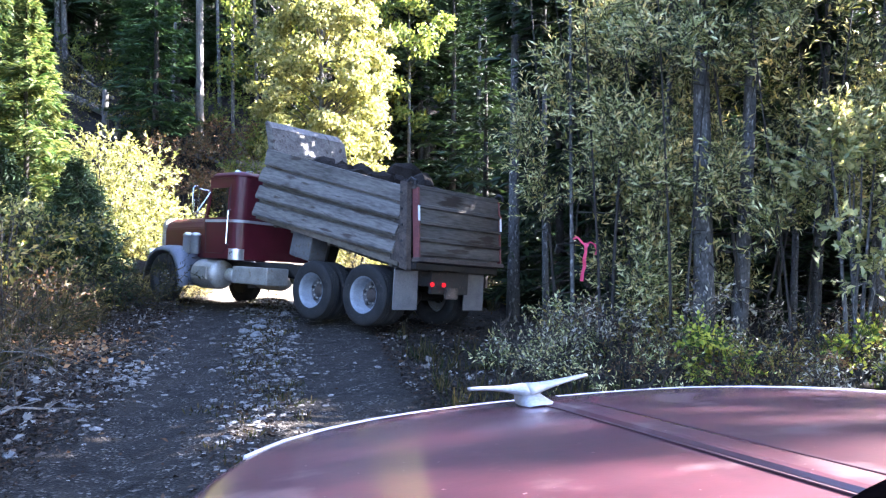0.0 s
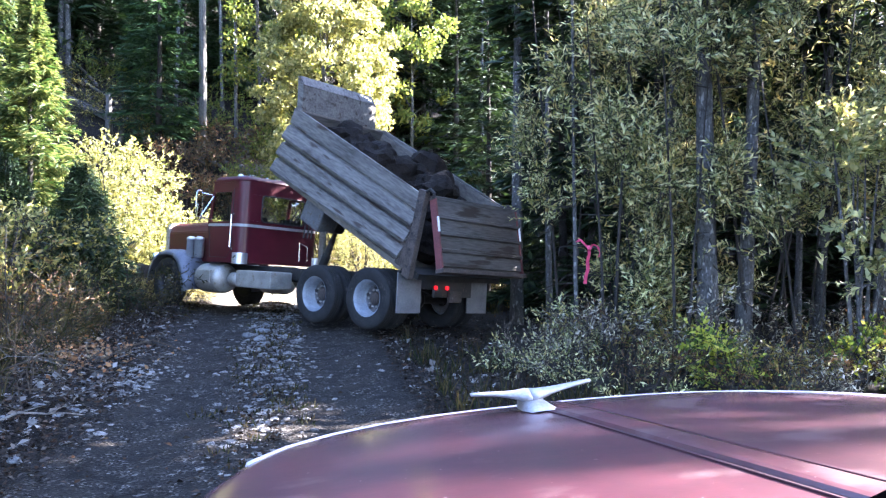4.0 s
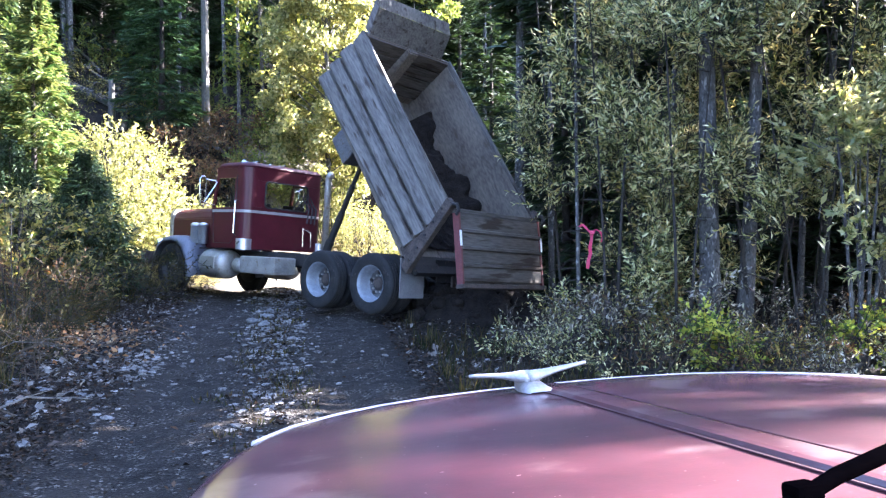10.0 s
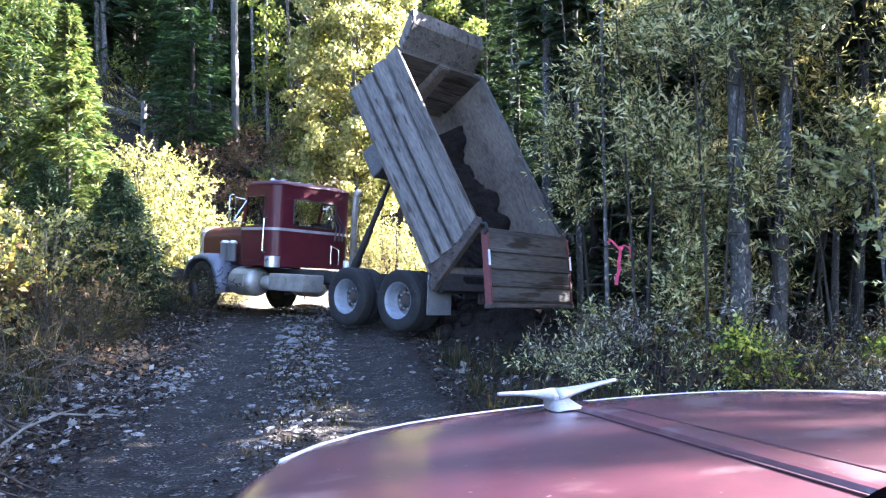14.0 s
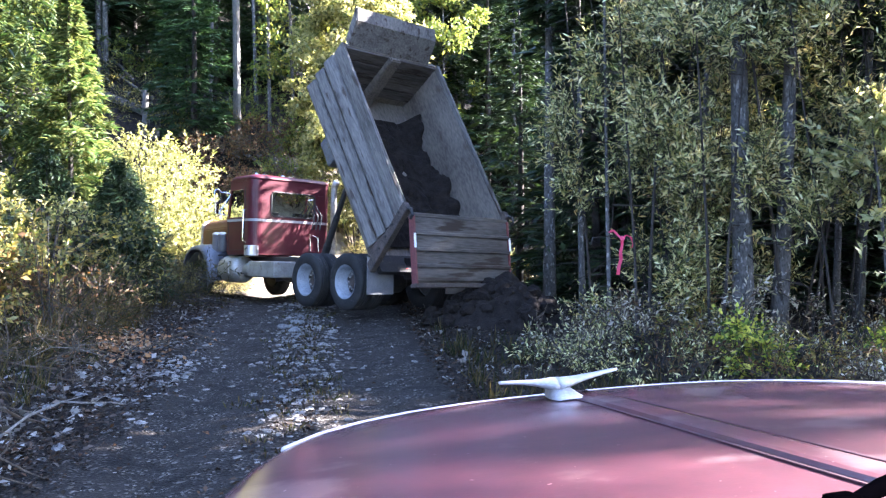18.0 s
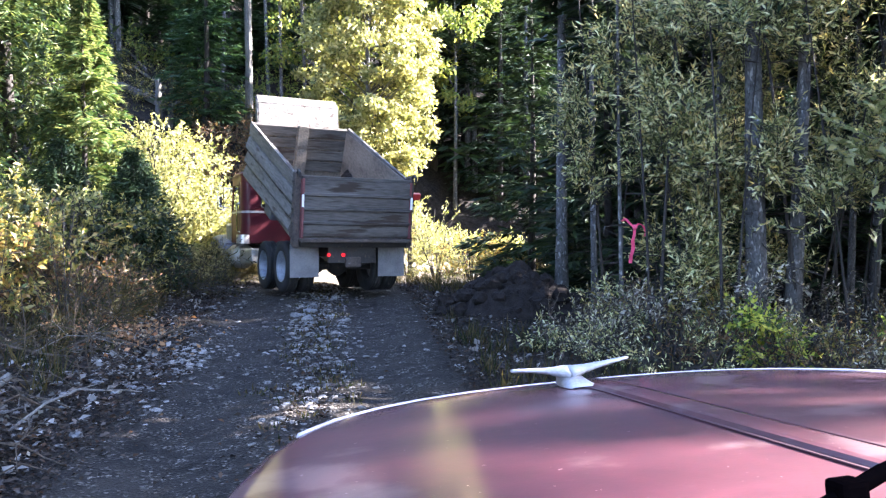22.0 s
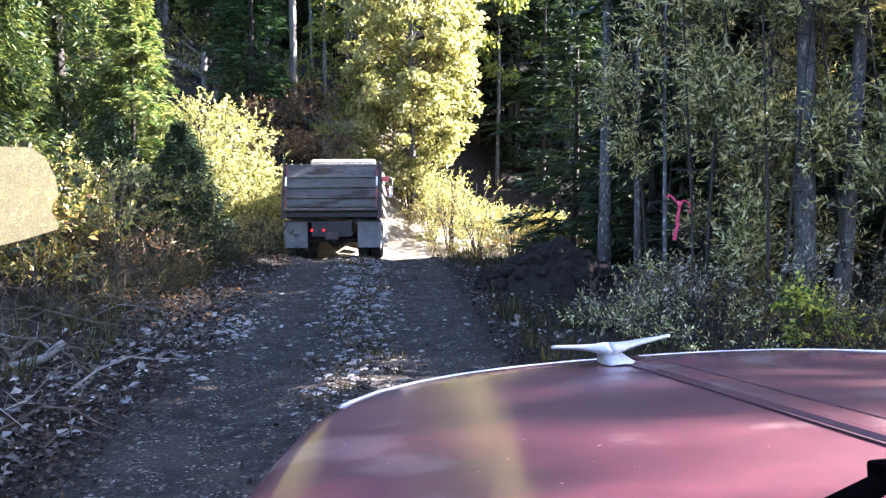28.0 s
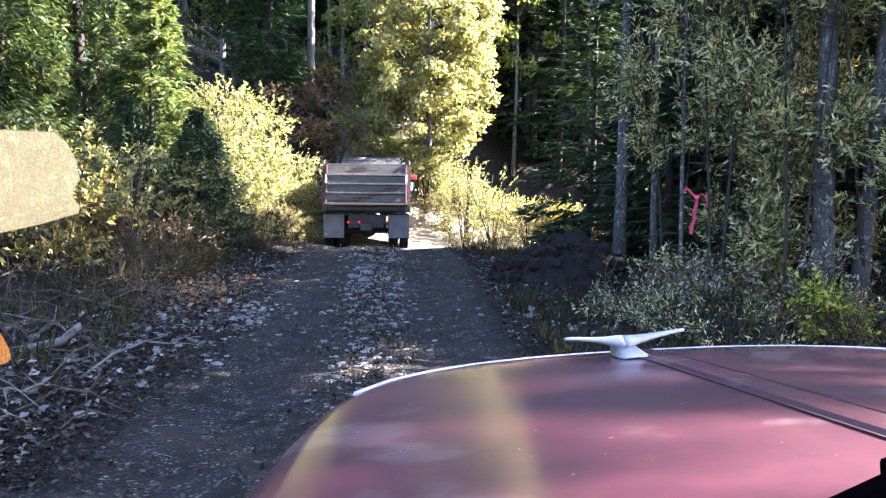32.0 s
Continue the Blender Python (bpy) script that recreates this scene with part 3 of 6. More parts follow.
def dump_box(truck):
    b = part("dump_box", box(-0.10, BL, -BW + 0.08, BW - 0.08, 0.02, 0.12, 0.01), M_BOXIN, truck, "weathered grey steel dump box with plank-topped sides")
    b.location = (HX, 0, HZ)
    for s in (1, -1):
        part("box_side", deepen(prism(side_profile(s), "x", 0.0, BL)), M_BOX, b, "ribbed weathered steel side")
        part("top_plank", deepen(box(0.02, BL - 0.02, min(s * (BW - 0.08), s * (BW - 0.02)), max(s * (BW - 0.08), s * (BW - 0.02)), 1.062, 1.34, 0.012)), M_BOX, b, "weathered grey wooden plank")
        part("rear_post", prism([(-0.40, 0.02), (-0.22, 0.02), (0.14, 1.38), (-0.02, 1.40)], "y", min(s * (BW - 0.10), s * (BW + 0.02)), max(s * (BW - 0.10), s * (BW + 0.02)), bevel=0.01), M_RUST, b, "rusty corner post with bolts")
        part("rear_wing", prism([(-0.30, 0.10), (0.05, 0.10), (0.16, 1.05), (0.0, 1.05)], "y", min(s * (BW - 0.05), s * (BW - 0.03)), max(s * (BW - 0.05), s * (BW - 0.03))), M_RUST, b)
        for z in (0.2, 0.45, 0.7, 0.95, 1.2):
            x = -0.30 + 0.30 * (z - 0.05)
            part("bolt", rod((x, s * (BW + 0.015), z), (x, s * (BW + 0.04), z), 0.022, seg=8), M_BLACK, b)
        part("latch_hook", pipe([(0.02, s * (BW - 0.02), 1.36), (-0.06, s * (BW - 0.02), 1.46), (-0.16, s * (BW - 0.02), 1.44), (-0.18, s * (BW - 0.02), 1.36)], 0.028), M_BLACK, b, "rusty tailgate pivot")
        part("inner_liner", box(0.02, BL - 0.115, min(s * (BW - 0.136), s * (BW - 0.123)), max(s * (BW - 0.136), s * (BW - 0.123)), 0.122, 1.30, 0.0), M_BOXIN, b, "scraped inner wall of the box")
        part("rail_under", box(-0.1, BL - 0.3, s * 0.42 - 0.05, s * 0.42 + 0.05, -0.13, 0.018, 0.008), M_BLACK, b)
        for k in range(7):
            x = 0.25 + k * 0.53
            part("cross_member", box(x, x + 0.08, min(s * 0.48, s * (BW - 0.34)), max(s * 0.48, s * (BW - 0.34)), -0.07, 0.018, 0.006), M_BOX, b)
    # the headboard: planks over a steel wall, a leaning shield above and the post for the hoist
    part("front_wall", box(BL - 0.06, BL, -BW + 0.10, BW - 0.10, 0.12, 1.358, 0.008), M_BOXIN, b)
    for k in range(4):
        z = 0.30 + 0.27 * k
        part("front_plank", box(BL - 0.11, BL - 0.062, -BW + 0.11, BW - 0.11, z, z + 0.235, 0.012), M_GATE, b, "weathered grey wooden plank")
    part("cab_shield", prism([(BL - 0.05, 1.36), (BL, 1.36), (BL + 0.23, 1.76), (BL + 0.18, 1.785)], "y", -0.88, 1.02, bevel=0.008), M_BOX, b, "leaning steel shield above the headboard")
    part("shield_lip", prism([(BL + 0.18, 1.79), (BL + 0.235, 1.765), (BL + 0.42, 1.865), (BL + 0.40, 1.905)], "y", -0.88, 1.02, bevel=0.006), M_BOX, b, "pale bent lip")
    for s in (1, -1):
        part("shield_gusset", prism([(BL - 0.05, 1.35), (BL + 0.12, 1.35), (BL + 0.41, 1.875), (BL + 0.19, 1.78)], "y", 0.07 + s * 0.95 + (0.003 if s > 0 else -0.024), 0.07 + s * 0.95 + (0.024 if s > 0 else -0.003)), M_BOX, b)
    part("hoist_post", prism([(BL - 0.32, 0.12), (BL - 0.112, 0.12), (BL - 0.112, 1.40), (BL - 0.22, 1.40)], "y", -0.13, 0.13, bevel=0.02), M_BOXIN, b, "scraped hoist housing")
    gate = part("tailgate", box(-0.03, 0.03, -BW + 0.10, BW - 0.10, -1.10, 0.0, 0.008), M_GATE, b, "grey plank tailgate with a rusty lower edge")
    for k in range(4):
        z = -0.27 - 0.270 * k
        part("gate_plank", box(-0.075, -0.032, -BW + 0.13, BW - 0.13, z + 0.010, z + 0.264, 0.012), M_GATE, gate, "weathered grey plank")
    for k in range(3):
        z = -0.270 - 0.270 * k
        part("gate_rib", prism([(-0.112, z - 0.028), (-0.076, z - 0.045), (-0.076, z + 0.030), (-0.112, z + 0.014)], "y", -BW + 0.12, BW - 0.12), M_GATE, gate)
    for s in (1, -1):
        part("gate_edge", box(-0.09, 0.035, min(s * (BW - 0.128), s * (BW - 0.085)), max(s * (BW - 0.128), s * (BW - 0.085)), -1.11, 0.02, 0.008), M_REDTRIM, gate)
        part("reflector", box(-0.104, -0.092, s * (BW - 0.095) - 0.022, s * (BW - 0.095) + 0.022, -0.52, -0.28, 0.003), M_REFL, gate, "white reflector strip")
    part("gate_lip", box(-0.13, 0.04, -BW + 0.06, BW - 0.06, -1.18, -1.11, 0.012), M_RUST, gate, "rusty lower edge")
    part("gate_top", box(-0.06, 0.06, -BW + 0.08, BW - 0.08, 0.0, 0.07, 0.012), M_GATE, gate)
    part("rear_sill", prism([(-0.46, 0.06), (-0.10, 0.02), (-0.10, 0.118), (-0.30, 0.16), (-0.46, 0.16)], "y", -BW + 0.12, BW - 0.12), M_BLACK, b, "dark rusty rear sill of the floor")
    part("hoist_bracket", box(2.28, 2.86, 0.50, 0.93, -0.47, 0.016, 0.05), M_DISC, b, "dusty grey hoist housing under the box")
    part("hoist_clevis", prism([(2.62, 0.016), (2.68, -0.60), (2.75, -0.66), (2.82, -0.60), (2.88, 0.016)], "y", -0.12, 0.12), M_BLACK, b, "dark hoist clevis under the box")
    gate.location = (-0.10, 0, 1.30)
    gate.rotation_euler = (0, radians(17), 0)
    part("side_marker", box(-0.09, 0.02, -BW - 0.20, -BW - 0.025, 0.95, 1.08, 0.02), M_REDLENS, b, "red marker lamp on the corner post")
    return b, gate


def dump_truck():
    t = tagged(new("dump_truck"), "old maroon conventional dump truck with a weathered grey box", "dump truck")
    for s in (1, -1):
        part("frame_rail", box(-1.55, 6.5, min(s * 0.38, s * 0.46), max(s * 0.38, s * 0.46), 0.72, 0.96, 0.01), M_BLACK, t)
    for x in (-1.4, 0, 1.9, 3.0, 5.0, 6.4):
        part("cross_tube", box(x - 0.05, x + 0.05, -0.38, 0.38, 0.76, 0.92, 0.008), M_BLACK, t)
    for x in (-0.66, 0.66, 5.55):
        part("axle", rod((x, -0.9, 0.52), (x, 0.9, 0.52), 0.075, seg=14), M_BLACK, t)
        if x < 2:
            bm = bmesh.new()
            lathe([(0.01, -0.22), (0.12, -0.18), (0.20, -0.06), (0.20, 0.06), (0.12, 0.18), (0.01, 0.22)], 20, bm, Matrix.Translation((x, 0, 0.52)))
            part("differential", bm, M_BLACK, t, smooth=True)
    for s in (1, -1):
        part("spring_pack", prism([(-0.75, 0.55), (0.75, 0.55), (0.45, 0.66), (0, 0.72), (-0.45, 0.66)], "y", s * 0.50 - 0.045, s * 0.50 + 0.045), M_BLACK, t)
    part("drive_shaft", rod((0.7, 0, 0.6), (3.8, 0, 0.8), 0.055, seg=12), M_BLACK, t)
    # tanks, boxes and steps along both sides
    for s in (1, -1):
        tank = bmesh.new()
        lathe([(0.001, -0.42), (0.20, -0.42), (0.29, -0.36), (0.31, -0.28), (0.31, 0.28), (0.29, 0.36), (0.20, 0.42), (0.001, 0.42)], 28, tank, Matrix.Translation((4.22, s * 0.80, 0.66)) @ pose(0, 0, 0, 0, 0, 90))
        part("fuel_tank", tank, M_ALU, t, "dusty aluminium fuel tank", smooth=True)
        part("tank_step", box(3.98, 4.46, min(s * 1.06, s * 1.125), max(s * 1.06, s * 1.125), 0.55, 0.82, 0.015), M_ALU, t, "tank step plate")
        for x in (3.95, 4.50):
            part("tank_strap", box(x - 0.025, x + 0.025, min(s * 0.5, s * 1.12), max(s * 0.5, s * 1.12), 0.96, 0.985, 0.004), M_BLACK, t)
        part("battery_box", box(2.05, 3.15, min(s * 0.55, s * 1.08), max(s * 0.55, s * 1.08), 0.52, 0.86, 0.03), M_ALU, t, "dusty aluminium battery and tool box")
        air = bmesh.new()
        lathe([(0.001, -0.16), (0.12, -0.15), (0.15, -0.10), (0.15, 0.10), (0.12, 0.15), (0.001, 0.16)], 20, air, Matrix.Translation((3.42, s * 0.86, 0.66)) @ pose(0, 0, 0, 0, 0, 90))
        part("air_tank", air, M_ALU, t, smooth=True)
    # hood, radiator shell, front fenders and bumper
    hood = prism([(-0.60, 0.98), (-0.62, 1.60), (-0.55, 1.76), (-0.40, 1.84), (0.40, 1.84), (0.55, 1.76), (0.62, 1.60), (0.60, 0.98)], "x", 4.32, 6.50, bevel=0.02)
    for v in hood.verts:
        k = (v.co.x - 4.32) / 2.18
        v.co.y *= 1.12 - 0.20 * k
        v.co.z += 0.06 * (1 - k) * (1 if v.co.z > 1.4 else 0)
    part("hood", hood, M_PAINT, t, "maroon long-nosed hood")
    part("radiator_shell", prism([(-0.58, 0.85), (-0.58, 1.72), (-0.48, 1.85), (0.48, 1.85), (0.58, 1.72), (0.58, 0.85)], "x", 6.50, 6.64, bevel=0.02), M_ALU, t, "aluminium radiator shell")
    for k in range(14):
        y = -0.46 + k * 0.0708
        part("grille_bar", box(6.642, 6.66, y - 0.012, y + 0.012, 0.95, 1.72, 0.004), M_CHROME, t)
    part("bumper", box(6.72, 6.82, -1.15, 1.15, 0.55, 0.85, 0.03), M_RUST, t, "dark rusty bumper")
    for s in (1, -1):
        f = bmesh.new()
        ring = [(-1.12, -0.16), (-1.02, 0.12), (-0.90, 0.36), (-0.66, 0.57), (-0.36, 0.67), (0.0, 0.70), (0.40, 0.67), (0.72, 0.54), (0.92, 0.30), (1.0, 0.0)]
        rows = []
        for j, (yy, dz) in enumerate([(0.55, 0.0), (0.80, 0.03), (1.06, 0.02), (1.17, -0.03), (1.20, -0.10)]):
            rows.append([f.verts.new((5.55 + u * (0.70 if u < 0 else 0.78) * (1 + dz), s * yy, 0.52 + (w + dz) * 0.98)) for u, w in ring])
        for a, b2 in zip(rows, rows[1:]):
            for i in range(len(ring) - 1):
                f.faces.new((a[i], a[i + 1], b2[i + 1], b2[i]))
        bmesh.ops.recalc_face_normals(f, faces=f.faces)
        bmesh.ops.solidify(f, geom=f.faces[:], thickness=0.018)
        part("front_fender", f, M_FENDER, t, "rounded grey front fender", smooth=True)
        part("headlamp", rod((6.42, s * 0.86, 1.02), (6.60, s * 0.86, 1.02), 0.12, 0.13, 18), M_CHROME, t, smooth=True)
        for x in (4.82, 5.12):
            can = bmesh.new()
            lathe([(0.001, 1.06), (0.085, 1.07), (0.10, 1.10), (0.10, 1.44), (0.108, 1.445), (0.108, 1.475), (0.085, 1.50), (0.05, 1.52), (0.001, 1.52)], 20, can, Matrix.Translation((x, s * 0.86, 0)) @ Matrix(((1, 0, 0, 0), (0, 0, -1, 0), (0, 1, 0, 0), (0, 0, 0, 1))))
            part("air_cleaner", can, M_CAN, t, "chrome canister beside the hood", smooth=True)
    # cab: two sides with door and window openings, roof, back wall with window, windscreen
    X0, X1, ZB, ZR = 3.13, 4.26, 1.0, 2.66
    YC, RC = 1.02, 0.22
    back = bmesh.new()
    box(X0, X0 + 0.05, RC - YC, YC - RC, ZB, 1.86, 0.0, back)
    box(X0, X0 + 0.05, RC - YC, YC - RC, 2.40, ZR, 0.0, back)
    box(X0, X0 + 0.05, RC - YC, -0.56, 1.862, 2.398, 0.0, back)
    box(X0, X0 + 0.05, 0.56, YC - RC, 1.862, 2.398, 0.0, back)
    bw = part("cab_back", back, M_PAINT, t, "maroon back wall of the cab")
    part("rear_window", box(X0 + 0.02, X0 + 0.03, -0.55, 0.55, 1.87, 2.39, 0.0), M_GLASS, bw, "rear window glass")
    seal = bmesh.new()
    pipe([(X0 - 0.006, -0.5, 1.86), (X0 - 0.006, 0.5, 1.86), (X0 - 0.006, 0.56, 1.92), (X0 - 0.006, 0.56, 2.34), (X0 - 0.006, 0.5, 2.40), (X0 - 0.006, -0.5, 2.40), (X0 - 0.006, -0.56, 2.34), (X0 - 0.006, -0.56, 1.92), (X0 - 0.006, -0.5, 1.86)], 0.016, 6, seal)
    part("window_seal", seal, M_BLACK, bw)
    part("cab_band", box(X0 - 0.008, X0 - 0.001, RC - YC, YC - RC, 1.735, 1.79, 0.0), M_STRIPE, bw, "pale band round the cab")
    for s in (1, -1):
        def arc(r0, r1, n=9):
            turn = [radians(180 - s * 90 * k / (n - 1)) for k in range(n)]
            ring = [(X0 + RC + r0 * math.cos(a), s * (YC - RC) + r0 * math.sin(a)) for a in turn]
            return ring + [(X0 + RC + r1 * math.cos(a), s * (YC - RC) + r1 * math.sin(a)) for a in turn[::-1]]
        corner = part("cab_corner", prism(arc(RC, RC - 0.045), "z", ZB, ZR), M_PAINT, t, "rounded rear corner of the cab")
        part("corner_band", prism(arc(RC + 0.008, RC + 0.001), "z", 1.735, 1.79), M_STRIPE, corner)
        d = bmesh.new()
        ya, yb = min(s * (YC - 0.04), s * YC), max(s * (YC - 0.04), s * YC)
        prism([(X0 + RC, ZB), (X1, ZB), (X1 + 0.06, 1.83), (X0 + RC, 1.83)], "y", ya, yb, d)
        prism([(X0 + RC, 2.44), (X1 - 0.08, 2.44), (X1 - 0.10, ZR), (X0 + RC, ZR)], "y", ya, yb, d)
        prism([(X0 + RC, 1.832), (X0 + 0.40, 1.832), (X0 + 0.40, 2.438), (X0 + RC, 2.438)], "y", ya, yb, d)
        prism([(X1 - 0.03, 1.832), (X1 + 0.05, 1.832), (X1 - 0.06, 2.438), (X1 - 0.13, 2.438)], "y", ya, yb, d)
        door = part("cab_side", d, M_PAINT, t, "maroon cab side with a door")
        part("door_glass", prism([(X0 + 0.40, 1.835), (X1 - 0.02, 1.835), (X1 - 0.12, 2.435), (X0 + 0.40, 2.435)], "y", s * (YC - 0.025) - 0.004, s * (YC - 0.025) + 0.004), M_GLASS, door, "side window glass")
        part("door_band", box(X0 + RC, X1 + 0.02, min(s * YC, s * (YC + 0.008)), max(s * YC, s * (YC + 0.008)), 1.735, 1.79, 0.0), M_STRIPE, door)
        part("door_seam", pipe([(X0 + 0.33, s * (YC + 0.002), 2.5), (X0 + 0.33, s * (YC + 0.002), 1.25), (X0 + 0.48, s * (YC + 0.002), 1.1), (X1 - 0.08, s * (YC + 0.002), 1.1), (X1, s * (YC + 0.002), 1.8)], 0.008, 5), M_BLACK, door)
        part("grab_handle", pipe([(X0 + 0.27, s * (YC + 0.005), 1.98), (X0 + 0.27, s * (YC + 0.07), 1.96), (X0 + 0.27, s * (YC + 0.075), 1.30), (X0 + 0.27, s * (YC + 0.005), 1.27)], 0.018), M_CHROME, t, "chrome grab handle")
        part("corner_canister", rod((X0 + 0.04, s * (YC - 0.02), 0.98), (X0 + 0.04, s * (YC - 0.02), 1.20), 0.155, seg=22), M_CAN, t, "polished canister at the cab corner")
        # mirror on its bracket
        arm = bmesh.new()
        for z in (2.38, 1.88):
            pipe([(X1 - 0.05, s * YC, z), (X1 - 0.02, s * (YC + 0.24), z + 0.02)], 0.013, 6, arm)
        pipe([(X1 - 0.10, s * YC, 2.36), (X1 - 0.02, s * (YC + 0.24), 1.92)], 0.012, 6, arm)
        part("mirror_bracket", arm, M_CHROME, t, "chrome mirror bracket")
        m0, m1, mx = s * (YC + 0.21), s * (YC + 0.36), X1 - 0.02
        part("mirror_frame", pipe([(mx, m0, 1.90), (mx, m0, 2.40), (mx, m0 + s * 0.04, 2.45), (mx, m1 - s * 0.04, 2.45), (mx, m1, 2.40), (mx, m1, 1.90), (mx, m1 - s * 0.04, 1.85), (mx, m0 + s * 0.04, 1.85), (mx, m0, 1.90)], 0.014, 8), M_CHROME, t, "chrome loop round the mirror", smooth=True)
        part("mirror", box(mx - 0.012, mx + 0.03, min(m0, m1) + 0.03, max(m0, m1) - 0.03, 1.90, 2.18, 0.01), M_CHROME, t, "small square mirror in its loop")
        part("mud_flap", prism([(-0.02, -0.66), (0.0, -0.66), (0.01, 0), (-0.01, 0)], "y", s * 0.92 - 0.29, s * 0.92 + 0.29), M_FLAP, t, "grey rubber mud flap").location = (-1.36, 0, 0.98)
        part("flap_hanger", box(-1.38, -1.34, min(s * 0.4, s * 1.2), max(s * 0.4, s * 1.2), 0.97, 1.01, 0.004), M_BLACK, t)
        for k in range(2 if s > 0 else 0):
            y = s * (0.20 + 0.30 * k)
            part("tail_lamp", rod((-1.60, y, 0.76), (-1.565, y, 0.76), 0.036, seg=16), M_TAIL, t, "lit red tail lamp")
    floor = box(X0 + 0.05, X1 - 0.01, 0.21 - YC, YC - 0.21, ZB, ZB + 0.04, 0.0)
    part("cab_floor", floor, M_DARK, t)
    roof = bmesh.new()
    layers = []
    for z, inset in ((ZR + 0.002, -0.012), (ZR + 0.035, -0.010), (ZR + 0.075, 0.025), (ZR + 0.105, 0.09), (ZR + 0.125, 0.20), (ZR + 0.135, 0.36)):
        ring = []
        for cx, cy, r, a0 in ((X0 + RC, YC - RC, RC, 90), (X0 + RC, RC - YC, RC, 180), (X1 - 0.20, 0.12 - YC, 0.12, 270), (X1 - 0.20, YC - 0.12, 0.12, 0)):
            for k in range(6):
                q = radians(a0 + 18 * k)
                rr = max(0.01, r - inset) if inset < r else 0.01
                sx, sy = (1 if cx < 3.8 else -1), (-1 if cy > 0 else 1)
                over = max(0.0, inset - r + 0.01)
                ring.append(roof.verts.new((cx + sx * over + rr * math.cos(q), cy + sy * over + rr * math.sin(q), z)))
        layers.append(ring)
    for lo, hi in zip(layers, layers[1:]):
        for k in range(len(lo)):
            roof.faces.new((lo[k], lo[(k + 1) % len(lo)], hi[(k + 1) % len(lo)], hi[k]))
    roof.faces.new(layers[0][::-1])
    roof.faces.new(layers[-1])
    part("roof", roof, M_PAINT, t, "domed maroon cab roof with rounded corners", smooth=True)
    part("drip_rail", box(X0 + RC, X1 - 0.10, YC + 0.001, YC + 0.022, ZR - 0.03, ZR, 0.004), M_PAINT, t)
    part("windscreen", prism([(X1 + 0.03, 1.84), (X1 + 0.04, 1.84), (X1 - 0.08, 2.62), (X1 - 0.09, 2.62)], "y", -YC + 0.05, YC - 0.05), M_GLASS, t, "split windscreen")
    part("cowl", prism([(X1 - 0.02, ZB), (X1 + 0.06, ZB), (X1 + 0.08, 1.84), (X1 + 0.0, 1.84)], "y", -YC + 0.042, YC - 0.042), M_PAINT, t)
    part("centre_pillar", prism([(X1 + 0.02, 1.842), (X1 + 0.06, 1.842), (X1 - 0.06, 2.62), (X1 - 0.10, 2.62)], "y", -0.02, 0.02), M_PAINT, t)
    for s in (1, -1):
        part("seat", box(X0 + 0.42, X0 + 0.95, s * 0.45 - 0.26, s * 0.45 + 0.26, ZB + 0.05, ZB + 0.5, 0.06), M_DARK, t, "dark cab seat")
        part("seat_back", box(X0 + 0.24, X0 + 0.40, s * 0.45 - 0.25, s * 0.45 + 0.25, ZB + 0.42, ZB + 0.98, 0.05), M_DARK, t)
    for k in range(5):
        y = -0.6 + 0.3 * k
        part("roof_lamp", box(X1 - 0.32, X1 - 0.20, y - 0.05, y + 0.05, ZR + 0.10, ZR + 0.16, 0.015), M_CHROME, t, "small roof marker lamp")
    for s in (1, -1):
        horn = bmesh.new()
        lathe([(0.02, 0), (0.022, 0.35), (0.04, 0.45), (0.075, 0.52)], 14, horn, Matrix.Translation((X0 + 0.55, s * 0.35, ZR + 0.19)) @ pose(0, 0, 0, 0, 0, -90))
        part("air_horn", horn, M_CHROME, t, "chrome air horn on the roof", smooth=True)
        part("horn_foot", box(X0 + 0.62, X0 + 0.68, s * 0.35 - 0.02, s * 0.35 + 0.02, ZR + 0.10, ZR + 0.18, 0.005), M_CHROME, t)
    # behind the cab: hoses, the oil tank and the right-hand stack
    for k in range(3):
        part("hose", pipe([(3.16, -0.4 + 0.1 * k, 1.9), (3.02, -0.5 + 0.1 * k, 2.2), (2.9, -0.62 + 0.1 * k, 1.9), (2.8, -0.5 + 0.1 * k, 1.6)], 0.018), M_BLACK, t)
    stack = bmesh.new()
    pipe([(2.97, -0.98, 1.05), (2.97, -0.98, 2.55), (2.95, -0.98, 2.66), (2.87, -0.98, 2.74)], 0.07, 14, stack)
    part("exhaust_pipe", stack, M_ALU, t, "dull grey exhaust stack with a bent tip", smooth=True)
    part("back_step", pipe([(X0 - 0.02, -0.42, 1.10), (X0 - 0.09, -0.42, 1.12), (X0 - 0.09, -0.40, 1.50), (X0 - 0.09, -0.62, 1.42), (X0 - 0.09, -0.64, 1.12), (X0 - 0.02, -0.64, 1.10)], 0.014), M_CHROME, t, "bright bent grab loop on the cab back")
    part("rear_cross_plate", box(-1.56, -1.50, -0.5, 0.5, 0.60, 0.98, 0.01), M_BLACK, t, "dusty cross plate between the mud flaps")
    part("pintle_plate", box(-1.62, -1.565, -0.16, 0.16, 0.52, 0.72, 0.015), M_RUST, t)
    wheels = [wheel(t, x, s, n) for x, s, n in WHEELS]
    bx, gate = dump_box(t)
    sleeve = part("hoist_sleeve", rod((0, 0, 0), (0, 0, 0.55), 0.085, seg=18), M_BLACK, t, "black hoist cylinder", smooth=False)
    rods = [part("hoist_rod", rod((0, 0, -0.70), (0, 0, 0.0), r, seg=16), M_BLACK, t, "telescopic hoist rod") for r in (0.070, 0.056, 0.042)]
